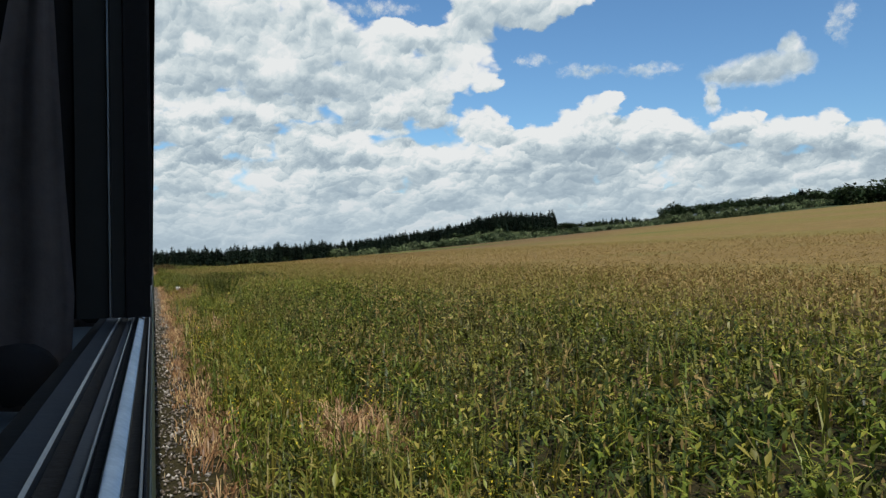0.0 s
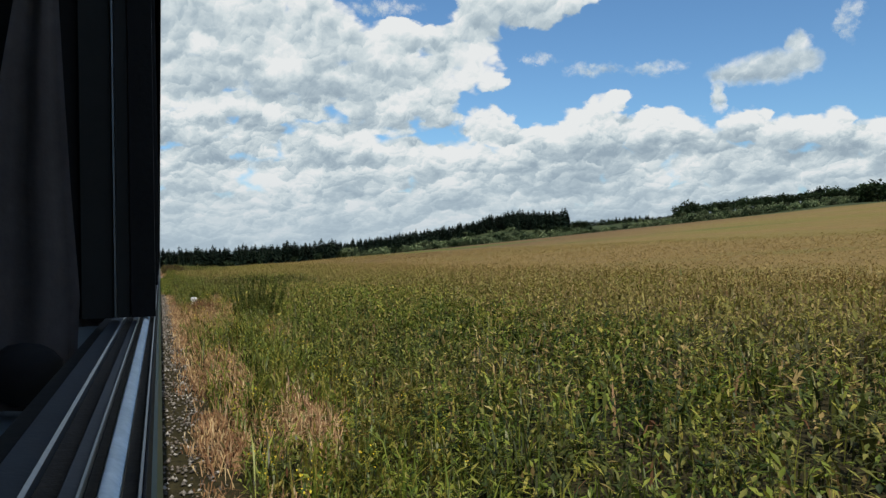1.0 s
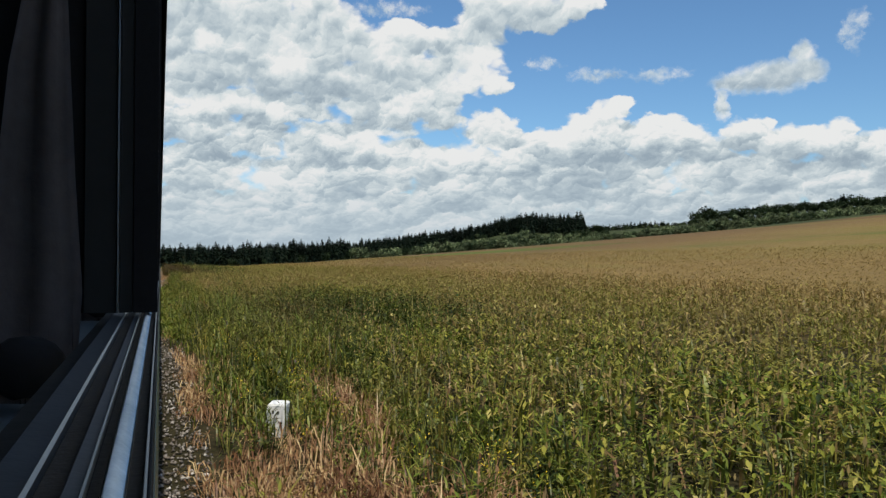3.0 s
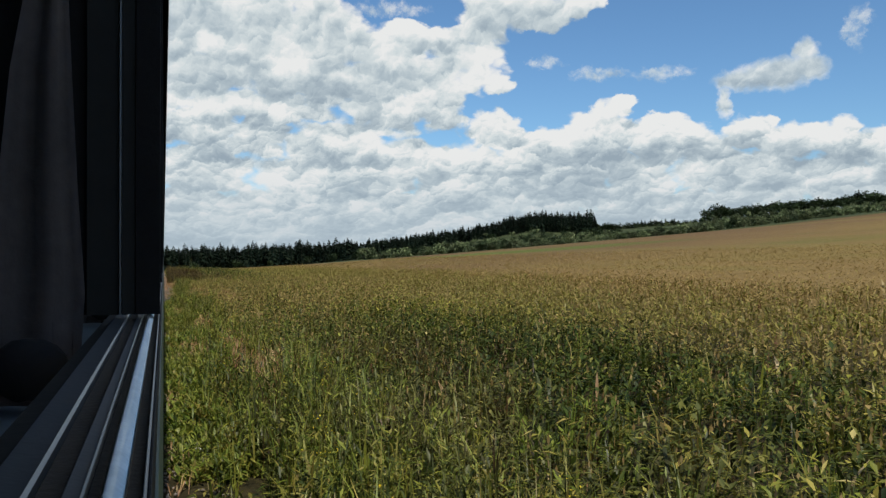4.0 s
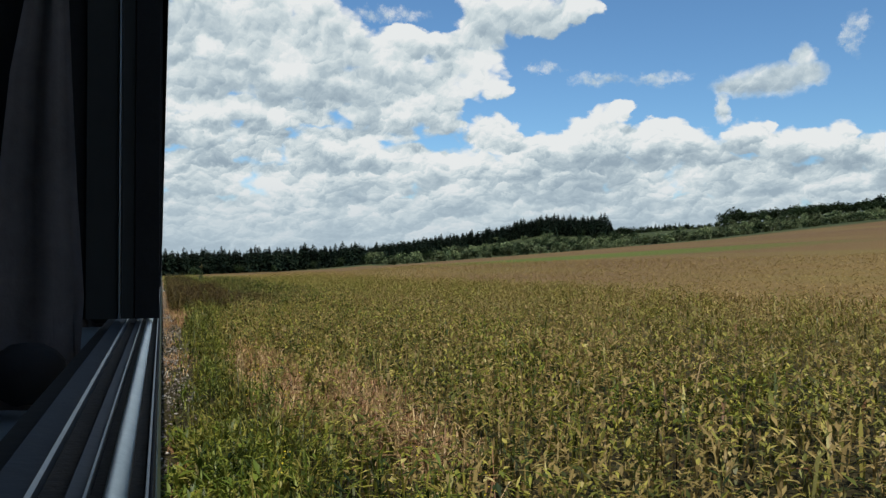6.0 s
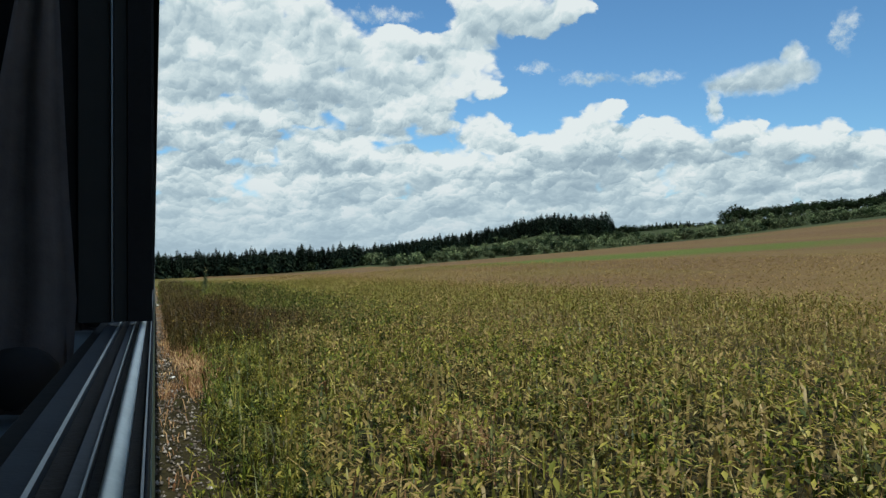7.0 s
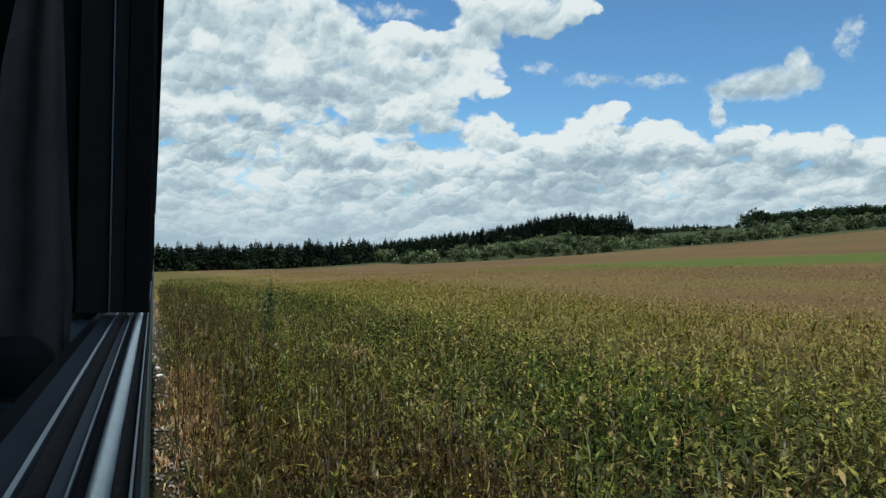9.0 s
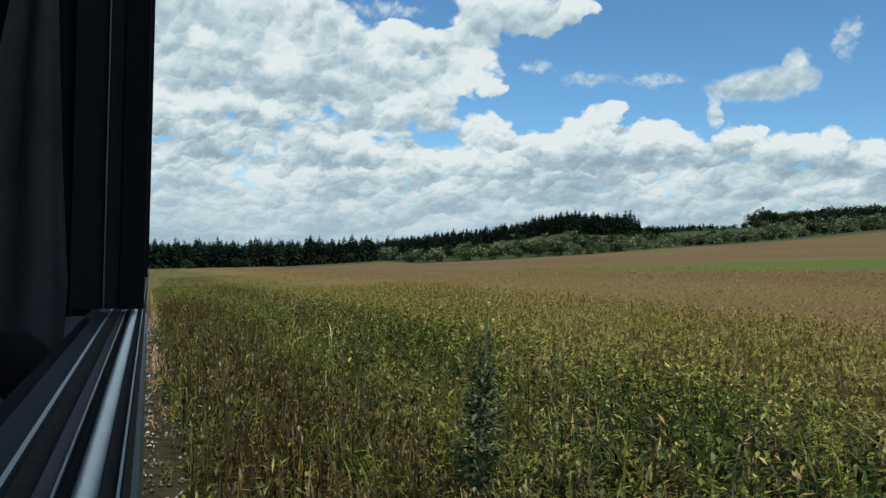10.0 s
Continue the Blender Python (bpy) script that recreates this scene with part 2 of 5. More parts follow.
CROP = foliage("crop_leaf", [(0.0, (0.016, 0.030, 0.005)), (0.35, (0.092, 0.115, 0.014)), (0.7, (0.228, 0.226, 0.029)), (0.93, (0.37, 0.315, 0.066)), (1.0, (0.48, 0.40, 0.17))], through_light=0.2)
CROP_BEYOND = foliage("crop_leaf_beyond", [(0.0, (0.085, 0.092, 0.016)), (0.5, (0.18, 0.168, 0.030)), (1.0, (0.29, 0.245, 0.06))], through_light=0.2)
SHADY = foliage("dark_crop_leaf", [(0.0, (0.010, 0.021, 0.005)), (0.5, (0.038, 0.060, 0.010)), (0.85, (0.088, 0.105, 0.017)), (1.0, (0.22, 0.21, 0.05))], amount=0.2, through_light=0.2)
GREEN = foliage("green_strip_leaf", [(0.0, (0.04, 0.07, 0.010)), (0.5, (0.135, 0.182, 0.022)), (1.0, (0.27, 0.29, 0.05))], amount=0.1)
RIPE = foliage("ripe_crop_leaf", [(0.0, (0.20, 0.138, 0.050)), (0.5, (0.29, 0.20, 0.074)), (1.0, (0.38, 0.27, 0.105))], patch=0.05, dry=(0.165, 0.15, 0.036), amount=0.4, through_light=0.25)
HEAD = foliage("crop_head", [(0.0, (0.17, 0.12, 0.04)), (0.6, (0.26, 0.18, 0.068)), (1.0, (0.40, 0.30, 0.13))], through_light=0.2)
DRY = foliage("dry_grass_blade", [(0.0, (0.12, 0.055, 0.026)), (0.5, (0.36, 0.205, 0.10)), (0.85, (0.56, 0.40, 0.20)), (1.0, (0.68, 0.52, 0.28))], patch=0.6, dry=(0.17, 0.078, 0.038), amount=0.65, through_light=0.25)
WEED = foliage("weed_leaf", [(0.0, (0.02, 0.036, 0.006)), (0.4, (0.11, 0.14, 0.016)), (0.8, (0.25, 0.245, 0.034)), (1.0, (0.33, 0.29, 0.08))], patch=1.1, dry=(0.21, 0.15, 0.04), amount=0.65)
BROWN = foliage("brown_weed_leaf", [(0.0, (0.012, 0.008, 0.004)), (0.5, (0.056, 0.032, 0.012)), (0.85, (0.13, 0.078, 0.024)), (1.0, (0.28, 0.21, 0.06))], patch=0.7, dry=(0.065, 0.07, 0.013), amount=0.55)
RUST = foliage("rust_weed_leaf", [(0.0, (0.055, 0.022, 0.011)), (0.6, (0.14, 0.058, 0.026)), (1.0, (0.30, 0.17, 0.08))], amount=0.2)
YELLOWING = foliage("yellowing_weed_leaf", [(0.0, (0.06, 0.066, 0.010)), (0.5, (0.17, 0.155, 0.022)), (1.0, (0.33, 0.27, 0.06))], patch=0.8, dry=(0.22, 0.13, 0.05), amount=0.4)
YELLOW = foliage("yellow_petal", [(0.0, (0.6, 0.42, 0.02)), (1.0, (0.75, 0.6, 0.04))], amount=0.0)
THISTLE = foliage("thistle_leaf", [(0.0, (0.010, 0.022, 0.009)), (0.6, (0.040, 0.068, 0.030)), (1.0, (0.24, 0.29, 0.17))], amount=0.0)
SPRUCE = foliage("spruce_needles", [(0.0, (0.006, 0.013, 0.010)), (0.6, (0.013, 0.024, 0.016)), (1.0, (0.036, 0.050, 0.028))], patch=0.02, dry=(0.02, 0.028, 0.018), amount=0.3, through_light=0.05, vary=0.45)
BROADLEAF = foliage("broad_leaves", [(0.0, (0.010, 0.022, 0.009)), (0.6, (0.026, 0.044, 0.018)), (1.0, (0.058, 0.080, 0.035))], patch=0.02, dry=(0.04, 0.06, 0.026), amount=0.3, vary=0.4)
SHRUB = foliage("shrub_leaves", [(0.0, (0.020, 0.038, 0.016)), (0.5, (0.11, 0.145, 0.065)), (1.0, (0.25, 0.28, 0.15))], patch=0.02, dry=(0.15, 0.18, 0.10), amount=0.4, vary=0.5)
BARK = surface("bark", [(0.3, (0.05, 0.04, 0.03)), (0.7, (0.14, 0.11, 0.08))], 3.0, relief=0.01)
CONCRETE = surface("white_concrete", [(0.2, (0.62, 0.63, 0.63)), (0.6, (0.80, 0.80, 0.79))], 3.0, bump=0.1, relief=0.01)
INK = surface("black_paint", [(0.3, (0.02, 0.02, 0.02)), (0.7, (0.05, 0.05, 0.05))], 20.0)
ALU = surface("worn_aluminium", [(0.3, (0.36, 0.42, 0.44)), (0.7, (0.62, 0.68, 0.70))], 60.0, rough=0.32, metal=1.0, bump=0.08)
DULL_ALU = surface("dull_metal_trim", [(0.3, (0.025, 0.032, 0.04)), (0.7, (0.045, 0.055, 0.068))], 30.0, rough=0.55, metal=0.3, bump=0.1)
EDGE = surface("tarnished_metal_edge", [(0.3, (0.12, 0.135, 0.15)), (0.7, (0.20, 0.22, 0.24))], 30.0, rough=0.4, metal=1.0, bump=0.08)
RUBBER = surface("black_rubber", [(0.3, (0.005, 0.005, 0.006)), (0.7, (0.011, 0.011, 0.012))], 25.0, rough=0.75, spec=0.2)
BROWN_FELT = surface("brown_channel_felt", [(0.3, (0.025, 0.020, 0.015)), (0.7, (0.05, 0.04, 0.03))], 40.0, rough=0.95)
PANEL = surface("dark_grey_panel", [(0.3, (0.010, 0.011, 0.0105)), (0.7, (0.018, 0.019, 0.0185))], 6.0, rough=0.65, spec=0.25)
CLOTH = surface("grey_curtain_cloth", [(0.3, (0.10, 0.088, 0.088)), (0.7, (0.165, 0.143, 0.142))], 12.0, rough=0.95, bump=0.4)
DARK_CLOTH = surface("black_cloth", [(0.3, (0.006, 0.006, 0.007)), (0.7, (0.014, 0.014, 0.016))], 12.0, rough=0.95)
TABLE = surface("blue_grey_laminate", [(0.3, (0.09, 0.12, 0.145)), (0.7, (0.13, 0.165, 0.20))], 5.0, rough=0.6)
COACH = surface("coach_paint", [(0.3, (0.05, 0.09, 0.07)), (0.7, (0.08, 0.12, 0.09))], 2.0, rough=0.4)


# ---------------------------------------------------------------- mesh helpers
def link_mesh(name, bm, material, smooth=False):
    me = bpy.data.meshes.new(name)
    bm.to_mesh(me)
    bm.free()
    me.materials.append(material)
    if smooth:
        me.polygons.foreach_set("use_smooth", [True] * len(me.polygons))
    return new(name, me)


def part(name, bm, material, parent, label="", smooth=False):
    ob = link_mesh(name, bm, material, smooth)
    ob.parent = parent
    return tagged(ob, label)


def tri_mesh(name, verts, tris, materials, slots=None):
    """A mesh object from arrays of corners and triangles."""
    me = bpy.data.meshes.new(name)
    verts, tris = np.asarray(verts, np.float32), np.asarray(tris, np.int32)
    me.vertices.add(len(verts))
    me.vertices.foreach_set("co", verts.ravel())
    me.loops.add(tris.size)
    me.loops.foreach_set("vertex_index", tris.ravel())
    me.polygons.add(len(tris))
    me.polygons.foreach_set("loop_start", np.arange(0, tris.size, 3, dtype=np.int32))
    for m in materials:
        me.materials.append(m)
    if slots is not None:
        me.polygons.foreach_set("material_index", np.asarray(slots, np.int32))
    me.update(calc_edges=True)
    return new(name, me)


def box(bm, x0, x1, y0, y1, z0, z1):
    v = [bm.verts.new(c) for c in ((x0, y0, z0), (x1, y0, z0), (x1, y1, z0), (x0, y1, z0), (x0, y0, z1), (x1, y0, z1), (x1, y1, z1), (x0, y1, z1))]
    for f in ((3, 2, 1, 0), (4, 5, 6, 7), (0, 1, 5, 4), (1, 2, 6, 5), (2, 3, 7, 6), (3, 0, 4, 7)):
        bm.faces.new([v[i] for i in f])
    return bm


def extrude(bm, outline, y0, y1):
    """A prism along y of a closed outline of (x, z), drawn anticlockwise as seen against y."""
    a = [bm.verts.new((x, y0, z)) for x, z in outline]
    b = [bm.verts.new((x, y1, z)) for x, z in outline]
    k = len(outline)
    bm.faces.new(a)
    bm.faces.new(b[::-1])
    for i in range(k):
        bm.faces.new((a[i], b[i], b[(i + 1) % k], a[(i + 1) % k]))
    bmesh.ops.recalc_face_normals(bm, faces=bm.faces)
    return bm


rng = np.random.default_rng(7)


def fields(x, y, scale, seed=0):
    """Smooth noise in 0..1 over the plan, from a few crossed waves."""
    r = np.random.default_rng(seed)
    out = np.zeros_like(np.asarray(x, float))
    for k in range(7):
        a, f, ph = r.uniform(0, 2 * np.pi), r.uniform(0.5, 1.9) / scale, r.uniform(0, 6.28)
        out = out + np.sin((x * np.cos(a) + y * np.sin(a)) * f * 2 * np.pi + ph)
    return 0.5 + out / 9.0


# ---------------------------------------------------------------- the lie of the land
STRETCH = 20 / 11    # of the far land against the shape of the slope below


def along(y):
    """Where a place beside the track lies in the tables of what grows there."""
    return 9 + (np.asarray(y, float) - 9) / STRETCH


# by azimuth from the middle of the path: the field's far hedge, and the edge of the woods beyond it
FAR_AZ = [-180, -40, 0, 8, 14, 16, 21, 27, 31.5, 32.5, 38, 39, 46, 52, 90, 180]
HEDGE_R = [760, 760, 760, 765, 780, 700, 710, 730, 775, 780, 800, 805, 820, 820, 800, 760]
HEDGE_Z = [-13, -13, -13, -9, -2, -3, 1, 7, 13, 14.5, 21, 23, 34, 42, 40, -13]
FAR_R = [800, 800, 800, 810, 820, 980, 1080, 1080, 1080, 1150, 1350, 1250, 1280, 1250, 1000, 800]
FAR_Z = [-12, -12, -12, -9, -4, 3, 19, 39, 37, 40, 54, 55, 69, 74, 50, -12]


def ground_z(x, y):
    """Height of the ground: a field that climbs away from the track, a dip, and wooded hills beyond."""
    x, y = np.asarray(x, float), np.asarray(y, float)
    u, v = x / STRETCH, y / STRETCH / 100
    rise = 33.05 * np.tanh(np.where(u > 2.0, u - 2.0, np.maximum(u - 2.0, -30) * 0.15) / 310) * np.exp(-np.where(v > 0.49, ((v - 0.49) / 3.39) ** 2, 0))
    fall = -0.57 * np.maximum(v, 0) - 0.107 * v * v
    keep = np.exp(-(np.maximum(u, 0) / 7.0) ** 2) * np.clip((1.70 - v) / 0.4, 0, 1) * (u > -30)
    near = EYE + STRETCH * (rise + fall * (1 - keep) - EYE)
    near = near + EYE * (STRETCH - 1) * np.exp(-np.maximum(x, 0) / 50) * np.clip((520 - y) / 220, 0, 1)
    r = np.hypot(x, y - 100)
    a = np.degrees(np.arctan2(x, y - 100))
    hr, hz, fr, fz = (np.interp(a, FAR_AZ, t) for t in (HEDGE_R, HEDGE_Z, FAR_R, FAR_Z))
    k = np.clip((r - 500) / np.maximum(hr - 560, 1), 0, 1)
    k = k * k * (3 - 2 * k)
    far = hz + (fz - hz) * np.clip((r - hr) / (fr - hr), 0, 1)
    return near * (1 - k) + far * k


def make_ground():
    ax = np.concatenate([-np.geomspace(4000, 12, 26), np.linspace(-8, 16, 49), np.geomspace(17, 520, 84), np.geomspace(530, 4000, 40)])
    ay = np.concatenate([-np.geomspace(4000, 20, 24), np.linspace(-15, 270, 230), np.geomspace(274, 760, 80), np.geomspace(770, 4500, 40)])
    gx, gy = np.meshgrid(ax, ay)
    gz = ground_z(gx, gy) + np.where((gx > 1) & (gx < 40), (fields(gx, gy, 6.0, 3) - 0.5) * 0.12, 0)
    nx, ny = len(ax), len(ay)
    i = (np.arange(ny - 1)[:, None] * nx + np.arange(nx - 1)[None, :]).ravel()
    tris = np.concatenate([np.stack([i, i + 1, i + nx + 1], 1), np.stack([i, i + nx + 1, i + nx], 1)])
    ob = tri_mesh("ground", np.stack([gx, gy, gz], -1).reshape(-1, 3), tris, [GROUND])
    ob.data.polygons.foreach_set("use_smooth", [True] * len(ob.data.polygons))
    return tagged(ob, "ripening tan and green field rising to wooded hills", "field", kind="structure")


def ground_material():
    m = bpy.data.materials.new("field_ground")
    m.use_nodes = True
    n = Nodes(m.node_tree)
    bsdf = m.node_tree.nodes["Principled BSDF"]
    p = n.add("ShaderNodeTexCoord").outputs["Object"]
    xyz = n.add("ShaderNodeSeparateXYZ", {0: p})
    x, y = xyz.outputs[0], xyz.outputs[1]
    wide = n.noise(n.vec("MULTIPLY", p, (1.0, 0.45, 0.0)), 0.022, 5.0, 0.6).outputs["Fac"]
    mid = n.noise(p, 0.35, 5.0, 0.65).outputs["Fac"]
    grain = n.noise(p, 5.0, 4.0, 0.7).outputs["Fac"]
    ripe = n.ramp(n.math("ADD", n.math("MULTIPLY", mid, 0.6), n.math("MULTIPLY", grain, 0.4)), [(0.25, (0.125, 0.086, 0.032)), (0.5, (0.195, 0.131, 0.049)), (0.75, (0.265, 0.182, 0.072))])
    green = n.ramp(grain, [(0.3, (0.054, 0.084, 0.014)), (0.7, (0.112, 0.152, 0.028))])
    bands = n.noise(n.vec("MULTIPLY", p, (1.0, 0.13, 0.0)), 0.045, 4.0, 0.6).outputs["Fac"]
    olive = n.ramp(grain, [(0.3, (0.115, 0.098, 0.026)), (0.7, (0.215, 0.175, 0.05))])
    rusty = n.ramp(grain, [(0.3, (0.092, 0.056, 0.026)), (0.7, (0.165, 0.102, 0.05))])
    field = n.mix(n.step(bands, 0.46, 0.62, 0.0, 0.85), ripe, olive)
    ahead = n.math("ADD", n.math("SUBTRACT", y, n.math("MULTIPLY", x, 0.35)), n.math("MULTIPLY", wide, 90.0))
    rust_share = n.math("MULTIPLY", n.step(ahead, 150.0, 250.0), n.step(x, 22.0, 42.0))
    field = n.mix(n.math("MULTIPLY", rust_share, n.step(bands, 0.70, 0.42, 0.5, 1.0)), field, rusty)
    field = n.mix(n.step(wide, 0.56, 0.70, 0.0, 0.6), field, green)
    across = n.math("ADD", n.math("SUBTRACT", x, 84.0), n.math("MULTIPLY", n.math("SUBTRACT", y, 269.0), 0.3))
    length = n.math("MULTIPLY", n.math("SUBTRACT", y, 269.0), 1 / 51)
    strip_r = n.math("ADD", n.math("POWER", n.math("MULTIPLY", across, 1 / 16.0), 2.0), n.math("POWER", length, 2.0))
    field = n.mix(n.step(n.math("ADD", strip_r, n.math("MULTIPLY", n.math("ADD", mid, bands), 1.5)), 3.0, 1.5, 0.0, 0.9), field, green)
    # bare earth, near-black: the shade between the plants is put into its colour
    shaded_soil = n.ramp(grain, [(0.3, (0.014, 0.013, 0.006)), (0.7, (0.055, 0.045, 0.020))])
    verge = n.mix(n.step(y, 225.0, 300.0), shaded_soil, n.mix(n.step(mid, 0.35, 0.65, 0.25, 0.85), shaded_soil, olive))
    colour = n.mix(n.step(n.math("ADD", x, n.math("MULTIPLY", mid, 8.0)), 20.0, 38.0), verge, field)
    reach = n.vec("LENGTH", n.vec("SUBTRACT", n.add("ShaderNodeCombineXYZ", {0: x, 1: y}).outputs[0], (0, 100, 0)))
    scrub = n.ramp(n.math("ADD", n.math("MULTIPLY", mid, 0.5), n.math("MULTIPLY", bands, 0.5)), [(0.3, (0.012, 0.022, 0.009)), (0.7, (0.075, 0.088, 0.034))])
    colour = n.mix(n.math("MULTIPLY", n.step(reach, 660.0, 690.0), n.step(x, 60.0, 160.0)), colour, scrub)
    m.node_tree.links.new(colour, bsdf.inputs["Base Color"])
    bsdf.inputs["Roughness"].default_value = 0.95
    bsdf.inputs["Specular IOR Level"].default_value = 0.1
    b = n.add("ShaderNodeBump", {"Strength": 0.7, "Distance": 0.12, "Height": grain})
    m.node_tree.links.new(b.outputs[0], bsdf.inputs["Normal"])
    return m


GROUND = ground_material()
make_ground()


# ---------------------------------------------------------------- grass and crop
def blades(base, height, width, lean, heading, droop=0.25):
    """Bent tapering blades: two quads' worth of triangles each. All arguments are arrays of one length."""
    n = len(base)
    d = np.stack([np.cos(heading), np.sin(heading), np.zeros(n)], 1)
    s = np.stack([-np.sin(heading), np.cos(heading), np.zeros(n)], 1) * (width / 2)[:, None]
    up = np.array([0, 0, 1.0])
    mid = base + d * (height * lean * 0.35)[:, None] + up * (height * 0.6)[:, None]
    tip = base + d * (height * lean)[:, None] + up * (height * (1 - droop * np.abs(lean)))[:, None]
    v = np.stack([base - s * 0.6, base + s * 0.6, mid - s, mid + s, tip], 1).reshape(-1, 3)
    i = np.arange(n)[:, None] * 5
    t = np.stack([i + [0, 1, 3], i + [0, 3, 2], i + [2, 3, 4]], 1).reshape(-1, 3)
    return v, t


def kernels(centre, length, width, heading):
    """Small upright double diamonds, for ears, buds and petals."""
    n = len(centre)
    s = np.stack([np.cos(heading), np.sin(heading), np.zeros(n)], 1) * (width / 2)[:, None]
    h = np.stack([np.zeros(n), np.zeros(n), length / 2], 1)
    v = np.stack([centre - h, centre - s, centre + s, centre + h], 1).reshape(-1, 3)
    i = np.arange(n)[:, None] * 4
    t = np.stack([i + [0, 2, 1], i + [1, 2, 3]], 1).reshape(-1, 3)
    return v, t


def leaves(centre, length, width, heading, tilt):
    """Broad pointed leaves: four corners, folded along the middle."""
    n = len(centre)
    d = np.stack([np.cos(heading) * np.cos(tilt), np.sin(heading) * np.cos(tilt), np.sin(tilt)], 1) * length[:, None]
    s = np.stack([-np.sin(heading), np.cos(heading), np.zeros(n)], 1) * (width / 2)[:, None]
    fold = np.array([0, 0, 1.0]) * (width * 0.25)[:, None]
    v = np.stack([centre, centre + d * 0.45 - s + fold, centre + d * 0.45 + s + fold, centre + d], 1).reshape(-1, 3)
    i = np.arange(n)[:, None] * 4
    t = np.stack([i + [0, 2, 3], i + [0, 3, 1]], 1).reshape(-1, 3)
    return v, t


def joined(*sets):
    """Several (vertices, triangles, slot) in one."""
    vs, ts, ss, k = [], [], [], 0
    for v, t, s in sets:
        vs.append(v), ts.append(t + k), ss.append(np.full(len(t), s))
        k += len(v)
    return np.concatenate(vs), np.concatenate(ts), np.concatenate(ss)


def scatter(x0, x1, y0, y1, per_m2, keep=None):
    n = int((x1 - x0) * (y1 - y0) * per_m2)
    x, y = rng.uniform(x0, x1, n), rng.uniform(y0, y1, n)
    if keep is not None:
        k = rng.random(n) < keep(x, y)
        x, y = x[k], y[k]
    return np.stack([x, y, ground_z(x, y)], 1)


def crop_edge(y):
    """How far from the coach side the sown field begins."""
    return np.interp(along(y), [0, 25, 34, 42, 50, 58, 70, 88, 94, 98, 112, 140], [3.8, 3.6, 4.0, 4.8, 4.4, 3.2, 2.2, 1.8, 3.0, 4.2, 4.5, 4.0]) + np.sin(y * 0.7) * 0.3


def ripe_share(x, y):
    """How much of the crop has ripened to tan: little near the track, nearly all up the slope."""
    line = np.interp(along(y), [0, 60, 100, 160, 220], [18, 19, 28, 24, 12])
    early = np.interp(along(y), [66, 78, 98, 108], [0.0, 0.3, 0.3, 0.0])
    return np.clip(np.maximum((x - line) / 14, early) + (fields(x, y, 14, 81) - 0.5) * 0.6, 0, 1)


def green_strip(x, y):
    """A strip that is still green, halfway up the slope."""
    u, v = (x - 84) + (y - 269) * 0.3, y - 269
    return np.clip(1.3 - (u / 16.0) ** 2 - (v / 51) ** 2 - 0.6 * fields(x, y, 6, 83), 0, 1)


def dark_share(x, y):
    """Darker stretches of the crop near the track."""
    w = along(y)
    s = np.interp(w, [0, 14, 24, 34, 42, 50, 56, 66, 76, 97, 101, 116, 150], [0.5, 0.75, 0.75, 0.4, -0.1, 0.1, 1.0, 0.8, 0.2, 0.05, 1.0, 1.1, 1.0])
    dark_core = np.exp(-((x - 8.5) / 5.5) ** 2 - ((w - 57.5) / 4.5) ** 2)
    return np.clip(s + dark_core + (fields(x, y, 3.0, 85) - 0.5) * 1.2 + (fields(x, y, 0.9, 86) - 0.5) * 1.3, 0, 1) * np.clip((13 + 5 * dark_core + np.interp(w, [10, 18, 30, 38, 50, 56, 64, 70, 100, 110], [3, 5, 5, 1, 0, 4, 4, 0, 0, 3]) - x) / 6, 0, 1)


